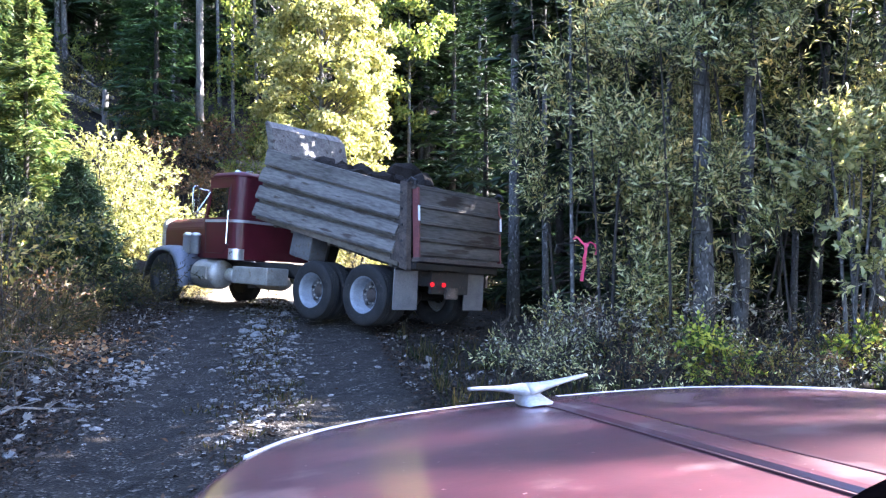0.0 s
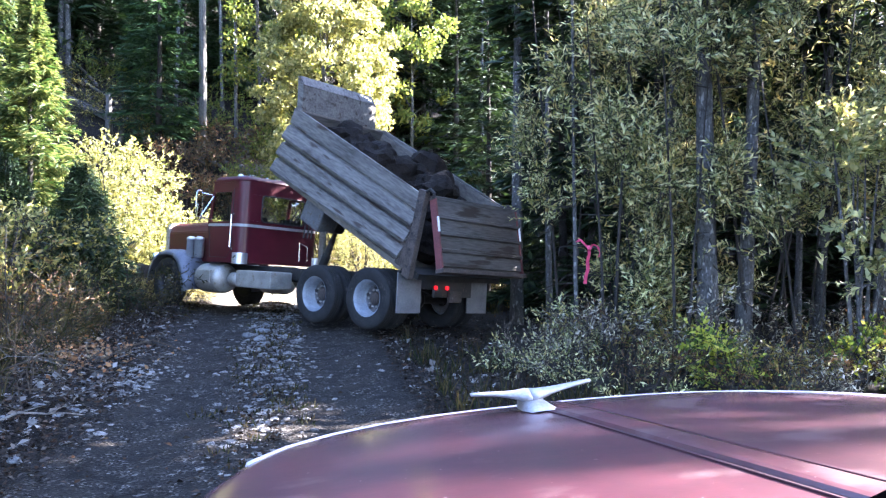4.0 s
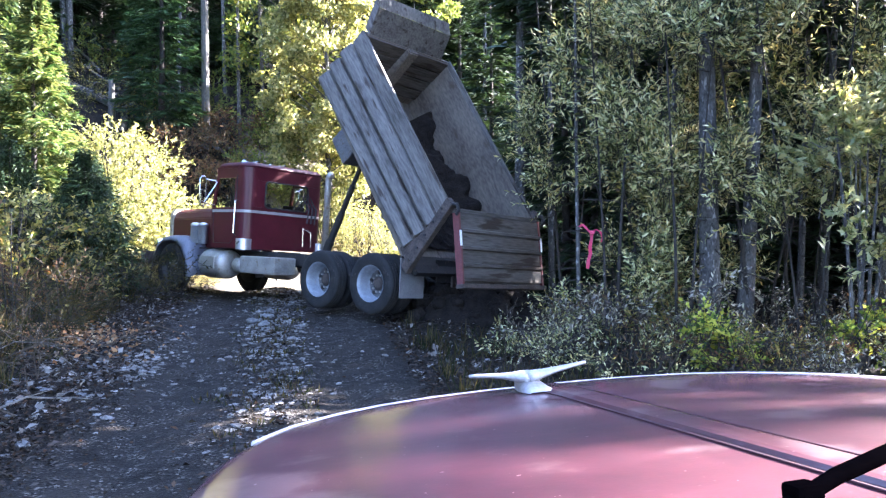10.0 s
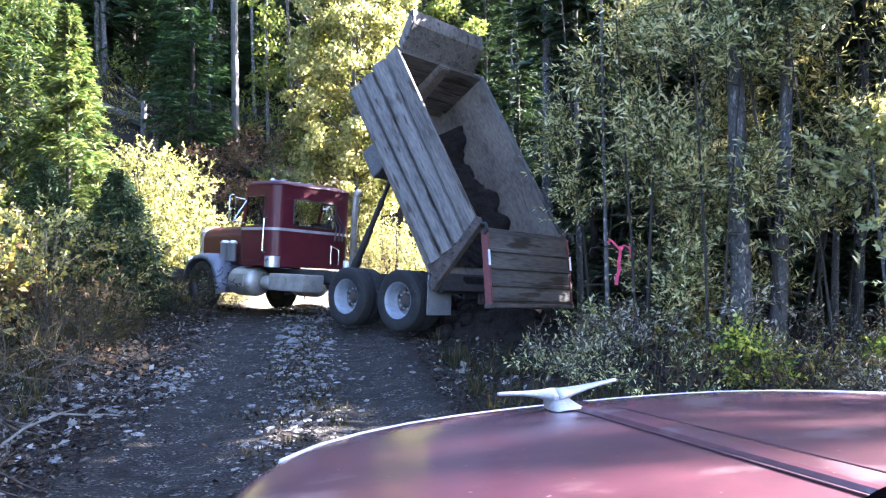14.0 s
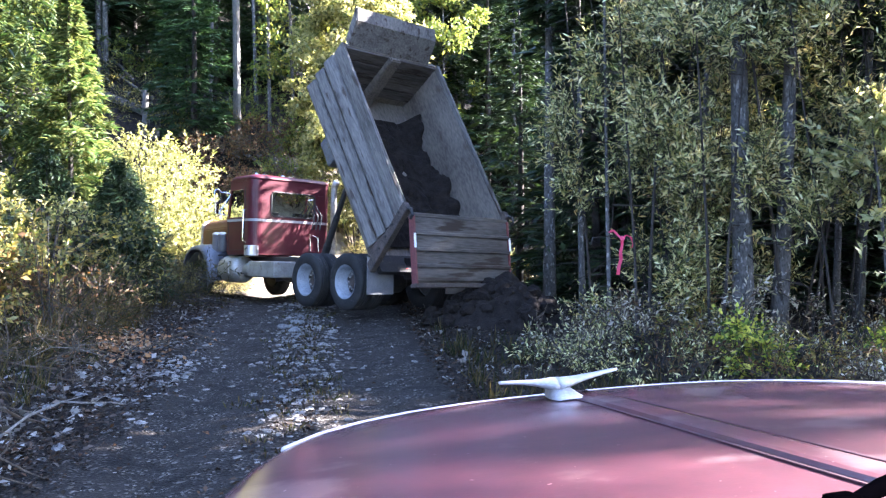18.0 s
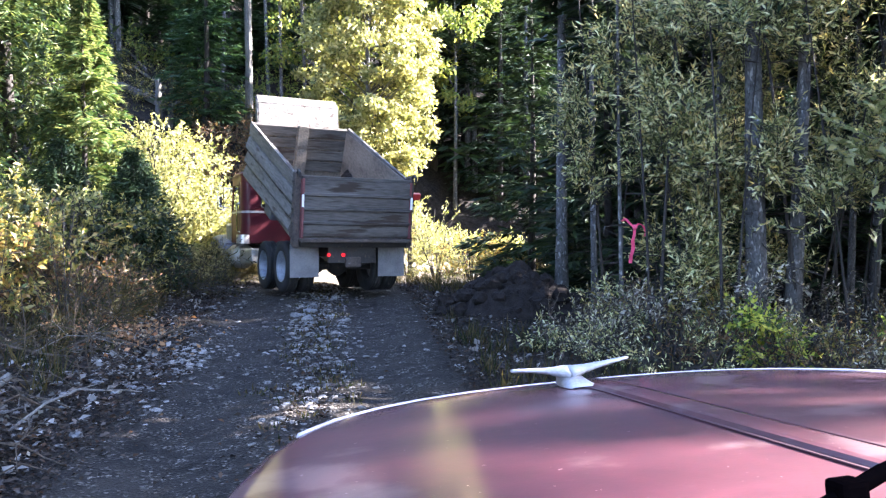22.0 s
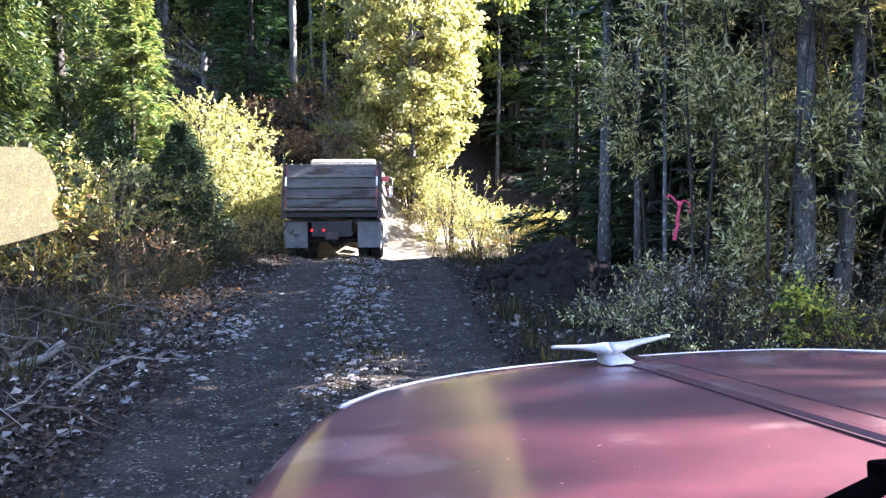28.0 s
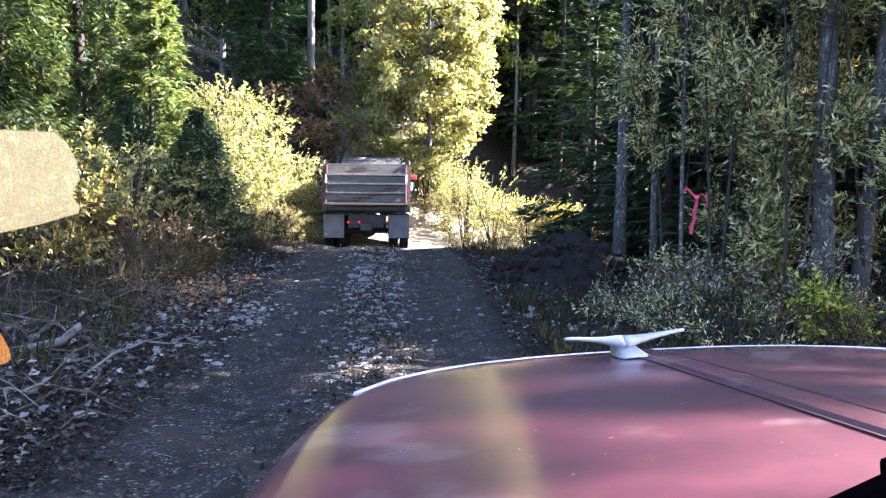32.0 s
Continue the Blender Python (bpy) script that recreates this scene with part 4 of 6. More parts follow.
    return t, wheels, bx, gate, sleeve, rods


TRUCK, WHEEL_OBS, BOX, GATE, SLEEVE, RODS = dump_truck()


# ---- the vehicle that carries the camera: its hood, ornament and wiper ----
def foreground_vehicle():
    t = tagged(new("parked_truck"), "maroon truck with a long sun-faded hood, standing on the track", "truck")
    az, sl = radians(14), radians(-6.5)
    u = Vector((-math.sin(az) * math.cos(sl), math.cos(az) * math.cos(sl), math.sin(sl)))
    r = Vector((math.cos(az), math.sin(az), 0))
    n = r.cross(u)
    lean = radians(2.6)
    r, n = r * math.cos(lean) + n * math.sin(lean), n * math.cos(lean) - r * math.sin(lean)
    t.matrix_world = Matrix(((r.x, u.x, n.x, 0.167), (r.y, u.y, n.y, 1.631), (r.z, u.z, n.z, 1.532), (0, 0, 0, 1)))

    def crown(x, y):
        a = abs(x - 0.06)
        return -0.024 * (a / 0.7) ** 2.4 - 0.018 * max(0, y + 0.1)

    half = [(0.0, 0.14), (0.12, 0.138), (0.24, 0.127), (0.36, 0.10), (0.46, 0.05), (0.54, -0.02), (0.60, -0.12), (0.645, -0.25), (0.675, -0.42), (0.70, -0.63), (0.72, -0.9), (0.74, -1.25), (0.75, -1.6)]
    line = [(0.06 - x, y) for x, y in half[::-1]] + [(0.06 + x, y) for x, y in half[1:]]
    fine = []
    for (a, b), (c, d) in zip(line, line[1:]):
        fine += [(a + (c - a) * k / 3, b + (d - b) * k / 3) for k in range(3)]
    fine.append(line[-1])
    bm = bmesh.new()
    cols = []
    for i, (x, y) in enumerate(fine):
        ax, ay = fine[max(0, i - 1)]
        bx, by = fine[min(len(fine) - 1, i + 1)]
        nx, ny = -(by - ay), (bx - ax)
        l = math.hypot(nx, ny)
        nx, ny = nx / l, ny / l
        col = []
        for k in range(15):
            f = k / 14
            px, py = 0.06 + (x - 0.06) * f, -1.2 + (y + 1.2) * f if y > -1.2 else y
            col.append((px, py, crown(px, py)))
        ex, ey, ez = col[-1]
        for a in (15, 30, 45, 60, 75, 90):
            q = radians(a)
            col.append((ex + nx * 0.07 * math.sin(q), ey + ny * 0.07 * math.sin(q), ez - 0.07 * (1 - math.cos(q)) - 0.004 * a / 90))
        for dz in (0.15, 0.30, 0.45):
            col.append((ex + nx * (0.07 + dz * 0.06), ey + ny * (0.07 + dz * 0.06), ez - 0.07 - dz))
        cols.append([bm.verts.new(p) for p in col])
    for s, q in zip(cols, cols[1:]):
        for k in range(len(s) - 1):
            if k == 0 and (s[0].co - q[0].co).length < 1e-6:
                bm.faces.new((s[0], q[1], s[1]))
            else:
                bm.faces.new((s[k], q[k], q[k + 1], s[k + 1]))
    bmesh.ops.remove_doubles(bm, verts=bm.verts, dist=0.0005)
    lip = [(cols[i][15].co + cols[i][16].co) * 0.5 for i in range(18, len(cols) - 8)]
    part("hood_lip", pipe([p + Vector((0, 0, -0.0030)) for p in lip], 0.0092, 8), M_LIP, t, "pale edge of the hood", smooth=True)
    hood = part("hood", bm, M_HOOD, t, "sun-faded glossy maroon hood", smooth=True)

    def strip(x0, x1, h, y0=-1.58, y1=0.10):
        s = bmesh.new()
        rows = []
        for k in range(25):
            y = y0 + (y1 - y0) * k / 24
            c = [crown(0.06, y) + d for d in (0.0005, h * 0.8, h, h, h * 0.8, 0.0005)]
            w = x1 - x0
            xs = [x0, x0 + w * 0.08, x0 + w * 0.22, x1 - w * 0.22, x1 - w * 0.08, x1]
            rows.append([s.verts.new((a, y, b)) for a, b in zip(xs, c)])
        for a, b in zip(rows, rows[1:]):
            for i in range(5):
                s.faces.new((a[i], a[i + 1], b[i + 1], b[i]))
        s.faces.new(rows[0])
        s.faces.new(rows[-1][::-1])
        return s
    part("hood_ridge", strip(0.03, 0.095, 0.007), M_HOOD, t, "raised ridge along the middle of the hood", smooth=False)
    part("hinge_seam", strip(0.017, 0.022, 0.003), M_SEAM, t, "dark seam beside the ridge")
    part("hinge_seam", strip(0.103, 0.108, 0.003), M_SEAM, t, "dark seam beside the ridge")
    # two swept wings on a short neck
    orn = bmesh.new()
    for s in (1, -1):
        sec = []
        for k in range(13):
            f = k / 12
            cx = s * (0.002 + f * (0.134 if s > 0 else 0.122))
            chord = 0.034 * (1 - f) ** 0.9 + 0.009
            cy, cz = 0.055 - 0.012 * f, 0.026 + 0.026 * f - (0.004 * f * f if s > 0 else 0.011 * f * f)
            th = 0.0055 + 0.012 * (1 - f) ** 4 - 0.002 * f
            sec.append([orn.verts.new((cx, cy + a * chord, cz + b * th)) for a, b in ((-1, 0), (-0.4, 1), (0.5, 0.8), (1, 0), (0.4, -0.8), (-0.5, -1))])
        for a, b in zip(sec, sec[1:]):
            for i in range(6):
                orn.faces.new((a[i], a[(i + 1) % 6], b[(i + 1) % 6], b[i]))
        orn.faces.new(sec[-1])
        orn.faces.new(sec[0][::-1])
    prof = [(-0.016, 0.002, 0.030), (-0.004, 0.008, 0.030), (0.010, 0.015, 0.029), (0.033, 0.025, 0.028), (0.07, 0.030, 0.020), (0.10, 0.029, 0.009)]
    rows = [[orn.verts.new((a * w + 0.016 * (1 - k / 5), y, z * b)) for a, b in ((-1, 0.0), (-0.9, 0.6), (-0.55, 0.95), (0, 1.0), (0.55, 0.95), (0.9, 0.6), (1, 0.0))] for k, (y, z, w) in enumerate(prof)]
    for a, b in zip(rows, rows[1:]):
        for i in range(6):
            orn.faces.new((a[i], a[i + 1], b[i + 1], b[i]))
    part("hood_ornament", orn, M_ORN, t, "pale winged hood ornament", smooth=True)
    # the body under the hood, kept plain
    part("front_body", box(-0.60, 0.72, -1.55, -0.35, -0.95, -0.40, 0.05), M_PAINT, t)
    for s in (-1, 1):
        w = bmesh.new()
        tyre_mesh(w, -0.13, 0.13, 0.50, 0.28)
        part("tyre", w, M_TYRE, t, smooth=True).matrix_local = pose(0.06 + s * 0.72, -0.75, -1.02, 0, 0, 90)
    # wiper arm and its knuckle at the foot of the windscreen
    inv = t.matrix_world.inverted()
    P = [inv @ Vector(p) for p in ((0.215, 0.60, 1.655), (0.265, 0.62, 1.672), (0.31, 0.64, 1.688), (0.42, 0.70, 1.706), (0.60, 0.80, 1.730))]
    part("wiper_arm", pipe(P, 0.0062, 14, None, 1.3), M_RUBBER, t, "black wiper arm", smooth=True)
    part("wiper_blade", pipe([P[0] + Vector((-0.10, -0.02, -0.075)), P[0] + Vector((-0.03, 0, -0.02)), P[1] + Vector((0, 0, -0.004))], 0.008, 6), M_RUBBER, t, "black wiper blade")
    kn = box(-0.0125, 0.0125, -0.012, 0.012, -0.012, 0.013, 0.005)
    bmesh.ops.translate(kn, vec=P[1] + Vector((0.012, 0, 0.003)), verts=kn.verts)
    part("wiper_knuckle", kn, M_RUBBER, t)
    # a reflection at the edge of the windscreen, modelled as a see-through yellow patch
    patch = prism([(-0.070, 0.037), (0.003, 0.0345), (0.008, 0.029), (0.0105, 0.017), (0.0095, 0.005), (0.005, -0.001), (0.0035, -0.006), (0.0055, -0.0135), (0.004, -0.0175), (-0.018, -0.0255), (-0.070, -0.040)], "z", 0.0, 0.0004)
    reflection_ob = part("windscreen_film", patch, M_REFLECTION, t, "pale yellow reflection on the windscreen, made as a translucent patch")
    # amber spot, a second flat see-through sheet added lower down
    spot = prism([(-0.040, 0.028), (-0.004, 0.026), (0.001, 0.019), (0.004, 0.006), (0.0052, -0.008), (0.004, -0.016), (0.000, -0.021), (-0.006, -0.023), (-0.040, -0.023)], "z", 0.0, 0.0004)
    spot_ob = part("windscreen_film", spot, M_AMBER, t, "amber translucent spot on the windscreen")
    nrm, side = Vector((-0.198, 0.794, 0.574)), Vector((0.970, 0.242, 0.0))
    up = nrm.cross(side) * -1
    for ob, p in ((reflection_ob, (-0.26, 0.37, 1.895)), (spot_ob, (-0.3435, 0.424, 1.797))):
        ob.matrix_local = inv @ Matrix(((side.x, up.x, nrm.x, p[0]), (side.y, up.y, nrm.y, p[1]), (side.z, up.z, nrm.z, p[2]), (0, 0, 0, 1)))
    return t


foreground_vehicle()


# ---- trees and plants ----
def at_ground(x, y, dz=0.0):
    return rough_land(x, y) + dz


def trunk_mesh(rng, h, r, lean=0.0, bend=0.06, top=0.25, seg=10, n=9):
    pts, a = [], rng.uniform(0, math.tau)
    for k in range(n):
        f = k / (n - 1)
        pts.append((math.cos(a) * (lean * h * f + bend * h * 0.2 * math.sin(f * 3)), math.sin(a) * (lean * h * f + bend * h * 0.2 * math.sin(f * 3.3)), -0.25 + (h + 0.25) * f))
    bm = pipe(pts, r, seg, None, top)
    for v in bm.verts:
        if v.co.z < 0.3:
            k = 1 + 0.35 * (0.3 - v.co.z)
            v.co.x, v.co.y = v.co.x * k, v.co.y * k
        nn = 1 + 0.10 * noise.noise((v.co.x * 9, v.co.y * 9, v.co.z * 2.3))
        v.co.x, v.co.y = v.co.x * nn, v.co.y * nn
    return bm, pts


def spruce_arrays(seed, h, R, whorls, per, sprays, size, bare=0.06, power=0.8, fluff=0.0):
    """Needle sprays along drooping boughs in whorls. Returns bases, directions, normals, lengths, and the boughs' ends."""
    g = np.random.RandomState(seed)
    f = np.repeat(bare + (1 - bare) * (np.arange(whorls) + 0.5) / whorls, per)
    f = np.clip(f + g.uniform(-1.3, 1.3, len(f)) / whorls, bare, 0.995)
    az = g.uniform(0, math.tau, len(f))
    k = (f - bare) / (1 - bare)
    L = R * (1 - k) ** power * g.uniform(0.62, 1.12, len(f)) * np.clip(0.55 + k * 4, 0.55, 1) + 0.06 * R
    rise = 0.25 * (k - 0.35) + g.normal(0, 0.06, len(f))
    s = np.sqrt(g.uniform(0.02, 1, (len(f), sprays)))
    ca, sa = np.cos(az)[:, None], np.sin(az)[:, None]
    rad = s * L[:, None]
    z = f[:, None] * h + rad * rise[:, None] - 0.22 * rad ** 2 / (R * 0.9) + 0.10 * rad * s ** 3
    z = z + g.normal(0, 1, s.shape) * fluff
    side = g.choice([-1, 1], s.shape)
    spread = (1 - s) * 0.30 * L[:, None] * g.uniform(0, 1, s.shape) * side
    P = np.stack([ca * rad - sa * spread, sa * rad + ca * spread, z - np.abs(spread) * 0.2], -1).reshape(-1, 3)
    out = g.uniform(0.5, 1.0, s.shape)
    A = np.stack([ca * out - sa * side * 0.75, sa * out + ca * side * 0.75, g.normal(-0.12, 0.22 + 2.5 * fluff, s.shape)], -1).reshape(-1, 3)
    N = np.stack([g.normal(0, 0.6, s.shape), g.normal(0, 0.6, s.shape), np.ones(s.shape)], -1).reshape(-1, 3)
    ln = (size * g.uniform(0.7, 1.35, s.shape) * (0.65 + 0.5 * (1 - k))[:, None]).reshape(-1)
    return P, A, N, ln


def spruce(seed, h, R, whorls, per, sprays, size, mat, label, r=None, bare=0.06, bark=None, slim=0.2, power=0.8, fluff=0.0):
    rng = random.Random(seed)
    t = tagged(new("spruce_tree"), label, "tree")
    r = r or 0.011 * h + 0.03
    bm, _ = trunk_mesh(rng, h, r, top=0.12)
    part("trunk", bm, bark or M_BARKD, t, smooth=True)
    P, A, N, ln = spruce_arrays(seed, h, R, whorls, per, sprays, size, bare, power, fluff)
    leaf_mesh("crown", P, A, N, ln, ln * slim, mat, t)
    # dead twigs on the bare stem
    tw = bmesh.new()
    for k in range(int(bare * h * 5)):
        z, a, l = rng.uniform(0.6, bare * h), rng.uniform(0, math.tau), rng.uniform(0.3, 0.9)
        pipe([(math.cos(a) * r * 0.8, math.sin(a) * r * 0.8, z), (math.cos(a) * l * 0.6, math.sin(a) * l * 0.6, z - 0.02), (math.cos(a + 0.2) * l, math.sin(a + 0.2) * l, z - 0.12)], 0.012, 4, tw, 0.4)
    if len(tw.verts):
        tagged(part("dead_growth", tw, M_BARKD, t), kind="stuff")
    else:
        tw.free()
    return t


def broadleaf(seed, h, R, low, clumps, leaves, size, mat, label, r=0.12, stems=1, shape=0.8, bark=None, name="broadleaf_tree", cat="tree", slim=0.5, spread=0.30):
    """Trunk or stems, limbs to each clump of leaves, and an uneven crown with gaps."""
    rng, g = random.Random(seed), np.random.RandomState(seed)
    t = tagged(new(name), label, cat)
    bark = bark or M_BARK
    C = []
    while len(C) < clumps:
        v = g.uniform(-1, 1, 3)
        q = np.linalg.norm(v)
        if q > 1 or q < 0.25:
            continue
        k = (v[2] + 1) / 2
        wid = 1 - shape * max(0, k - 0.45) - 0.25 * max(0, 0.35 - k)
        C.append((v[0] * R * wid * 1.05, v[1] * R * wid * 1.05, low + k * (h - low)))
    C = np.array(C)
    for s in range(stems):
        a = rng.uniform(0, math.tau)
        if stems == 1:
            bm, _ = trunk_mesh(rng, h * 0.93, r, top=0.15)
            part("trunk", bm, bark, t, smooth=True)
        else:
            e = rng.uniform(0.4, 0.9) * R
            pts = [(math.cos(a) * 0.1 * R, math.sin(a) * 0.1 * R, -0.1), (math.cos(a) * 0.4 * e, math.sin(a) * 0.4 * e, h * 0.35), (math.cos(a + .2) * 0.75 * e, math.sin(a + .2) * 0.75 * e, h * 0.65), (math.cos(a + .3) * e, math.sin(a + .3) * e, h * 0.88)]
            part("stem", pipe(pts, r * rng.uniform(0.6, 1), 6, None, 0.3), bark, t)
    limbs = bmesh.new()
    for c in C[:: 2 if clumps > 60 else 1]:
        z0 = max(0.15 * h, c[2] - 0.5 * math.hypot(c[0], c[1]) - 0.2)
        pipe([(0, 0, z0), (c[0] * 0.5, c[1] * 0.5, (z0 + c[2]) / 2 + 0.1), tuple(c)], r * 0.22, 4, limbs, 0.35)
    tagged(part("limb_growth", limbs, bark, t), kind="stuff")
    n = len(C) * leaves
    cid = np.repeat(np.arange(len(C)), leaves)
    rad = spread * R * g.uniform(0.6, 1.3, len(C))[cid]
    P = C[cid] + unit(g, n) * (rad * g.uniform(0.1, 1, n) ** 0.6)[:, None] * np.array([1, 1, 0.75])
    A = unit(g, n) + np.array([0, 0, -0.25])
    ln = size * g.uniform(0.65, 1.35, n)
    leaf_mesh("crown", P, A, unit(g, n), ln, ln * slim, mat, t)
    return t


def twiggy(seed, h, R, low, twigs, per, size, mat, label, stems=5, r=0.03, slim=0.28, name="willow_shrub", cat="shrub", twig=0.55, flat=1.0, bark=None, gather=14):
    """A shrub whose leaves stand along thin twigs, so that single sprays can be told apart."""
    rng, g = random.Random(seed), np.random.RandomState(seed)
    t = tagged(new(name), label, cat)
    ends = []
    for s in range(stems):
        a, e = s * math.tau / stems + rng.uniform(-0.5, 0.5), rng.uniform(0.35, 0.95) * R
        pts = [(math.cos(a) * 0.08 * R, math.sin(a) * 0.08 * R * flat, -0.1), (math.cos(a) * 0.35 * e, math.sin(a) * 0.35 * e * flat, h * 0.3), (math.cos(a + .15) * 0.7 * e, math.sin(a + .15) * 0.7 * e * flat, h * 0.62), (math.cos(a + .1) * e, math.sin(a + .1) * e * flat, h * 0.95)]
        part("stem", pipe(pts, r * rng.uniform(0.6, 1.1), 6, None, 0.3), bark or M_BARKD, t)
        ends.append(pts)
    B = []
    clump = g.uniform(-1, 1, (max(6, twigs // gather), 3))
    clump /= np.maximum(1, np.linalg.norm(clump, axis=1))[:, None]
    for k in range(twigs):
        c = clump[g.randint(len(clump))] + g.normal(0, 0.17 if gather < 20 else 0.105, 3)
        B.append((c[0] * R, c[1] * R * flat, low + (c[2] + 1) / 2 * (h - low)))
    B = np.array(B)
    D = np.stack([B[:, 0] * 0.5 / R + g.normal(0, 0.5, twigs), B[:, 1] * 0.5 / R + g.normal(0, 0.5, twigs), 0.45 + g.normal(0, 0.45, twigs)], 1)
    D /= np.linalg.norm(D, axis=1, keepdims=True)
    tl = twig * g.uniform(0.5, 1.3, twigs)
    tw = bmesh.new()
    for b, d, l in zip(B[::2], D[::2], tl[::2]):
        q = Vector(b) + Vector(d) * l
        m = (Vector(b) + q) / 2 + Vector((0, 0, -0.03 * l))
        pipe([Vector(b) - Vector(d) * l * 0.5, m, q], 0.006, 3, tw, 0.4)
    tagged(part("twig_growth", tw, bark or M_BARKD, t), kind="stuff")
    n = twigs * per
    s = np.tile((np.arange(per) + 0.5) / per, twigs) + g.uniform(-0.05, 0.05, n)
    Dr = np.repeat(D, per, 0)
    P = np.repeat(B, per, 0) + Dr * (np.repeat(tl, per) * s)[:, None]
    O = np.cross(Dr, unit(g, n))
    A = Dr * 0.75 + O * 0.75 + np.array([0, 0, -0.12]) + g.normal(0, 0.15, (n, 3))
    ln = size * g.uniform(0.6, 1.3, n) * (1.05 - 0.35 * s)
    leaf_mesh("foliage", P, A, Dr + unit(g, n) * 0.5, ln, ln * slim, mat, t)
    return t


def place(t, x, y, rz=0.0, dz=0.0, group=""):
    t.matrix_world = pose(x, y, at_ground(x, y, dz), 0, 0, rz)
    if group:
        t["group"] = group
    return t


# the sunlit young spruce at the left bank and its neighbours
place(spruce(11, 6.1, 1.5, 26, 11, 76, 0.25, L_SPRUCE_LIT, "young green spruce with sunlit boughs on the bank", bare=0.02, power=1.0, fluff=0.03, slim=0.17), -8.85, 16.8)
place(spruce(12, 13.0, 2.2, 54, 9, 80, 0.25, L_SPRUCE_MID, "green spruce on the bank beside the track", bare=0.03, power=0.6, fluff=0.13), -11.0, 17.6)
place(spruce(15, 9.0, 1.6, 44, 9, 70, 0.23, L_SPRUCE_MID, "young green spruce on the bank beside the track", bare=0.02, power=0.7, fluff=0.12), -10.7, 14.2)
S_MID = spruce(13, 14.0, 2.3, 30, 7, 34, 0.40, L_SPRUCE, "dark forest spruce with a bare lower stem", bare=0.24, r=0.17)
place(S_MID, -12.8, 17.5, group="forest spruces")
S_LOW = spruce(14, 9.0, 1.7, 34, 8, 44, 0.29, L_SPRUCE_SLOPE, "small dark green spruce on the slope", bare=0.05)
place(S_LOW, -10.4, 28.2, group="slope spruces")

# the pale autumn trees behind the clearing
place(broadleaf(21, 13.5, 2.35, 0.1, 300, 190, 0.16, L_YELLOW, "tall pale yellow autumn tree in full sun", r=0.13, shape=0.72, spread=0.19), -4.35, 28.0)
place(broadleaf(22, 12.0, 2.4, 1.2, 46, 200, 0.19, L_GREEN, "slender yellow-green tree on the slope", r=0.10, shape=0.5), -6.6, 30.5)
place(broadleaf(24, 11.0, 2.0, 2.5, 30, 160, 0.2, L_GREEN, "yellow-green tree behind the track", r=0.09, shape=0.5), -1.6, 32.5)

# the bright shrubs on the far left bank
place(twiggy(31, 3.6, 1.6, 0.2, 1300, 14, 0.12, L_YELLOW, "pale yellow autumn shrub in sunlight", stems=9, slim=0.5, name="autumn_shrub", twig=0.4), -8.95, 21.0)
place(twiggy(32, 2.7, 1.5, 0.2, 800, 13, 0.12, L_YELLOW, "pale yellow autumn shrub in sunlight", stems=7, slim=0.5, name="autumn_shrub", twig=0.4), -10.3, 23.6)
place(twiggy(33, 1.3, 1.3, 0.1, 330, 13, 0.11, L_RUST, "low rusty brown shrub beside the track", stems=7, slim=0.5, name="autumn_shrub", twig=0.4), -8.7, 26.0)
place(twiggy(34, 1.5, 1.1, 0.1, 220, 12, 0.10, L_RUST, "rusty orange undergrowth on the bank", stems=8, slim=0.35, name="rusty_shrub", twig=0.45), -7.4, 26.6)
place(twiggy(35, 1.6, 1.3, 0.1, 240, 12, 0.11, L_GREEN, "low green shrub at the foot of the slope", stems=7, slim=0.5, name="autumn_shrub", twig=0.4), -6.6, 27.6)
for k, (x, y, h) in enumerate([(-2.4, 29.6, 1.7), (-0.9, 27.6, 1.3), (0.4, 26.6, 1.2), (1.5, 25.2, 1.0)]):
    place(twiggy(36 + k, h, 1.2, 0.1, 230, 12, 0.10, L_YELLOW if k != 3 else L_GRASS, "low yellow shrub at the edge of the clearing", stems=7, slim=0.5, name="autumn_shrub", twig=0.35), x, y)
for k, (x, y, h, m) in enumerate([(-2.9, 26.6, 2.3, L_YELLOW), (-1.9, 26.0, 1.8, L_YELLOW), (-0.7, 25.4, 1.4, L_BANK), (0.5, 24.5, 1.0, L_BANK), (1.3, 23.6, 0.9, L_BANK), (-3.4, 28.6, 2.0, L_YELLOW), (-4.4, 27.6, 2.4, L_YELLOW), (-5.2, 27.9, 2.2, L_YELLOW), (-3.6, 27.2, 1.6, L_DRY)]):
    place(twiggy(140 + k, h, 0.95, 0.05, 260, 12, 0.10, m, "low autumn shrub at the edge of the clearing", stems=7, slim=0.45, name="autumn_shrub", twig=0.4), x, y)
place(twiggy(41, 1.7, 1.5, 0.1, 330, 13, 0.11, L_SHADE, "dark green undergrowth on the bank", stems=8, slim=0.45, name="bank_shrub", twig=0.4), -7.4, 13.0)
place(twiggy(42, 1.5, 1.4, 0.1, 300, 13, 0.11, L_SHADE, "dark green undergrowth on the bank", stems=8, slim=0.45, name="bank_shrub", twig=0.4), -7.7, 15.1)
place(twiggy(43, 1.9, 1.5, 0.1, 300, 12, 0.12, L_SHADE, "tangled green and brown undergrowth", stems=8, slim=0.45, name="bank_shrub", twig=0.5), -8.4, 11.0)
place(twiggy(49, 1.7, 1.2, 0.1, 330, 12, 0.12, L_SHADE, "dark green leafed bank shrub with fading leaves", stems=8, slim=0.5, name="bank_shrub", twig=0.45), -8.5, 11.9)
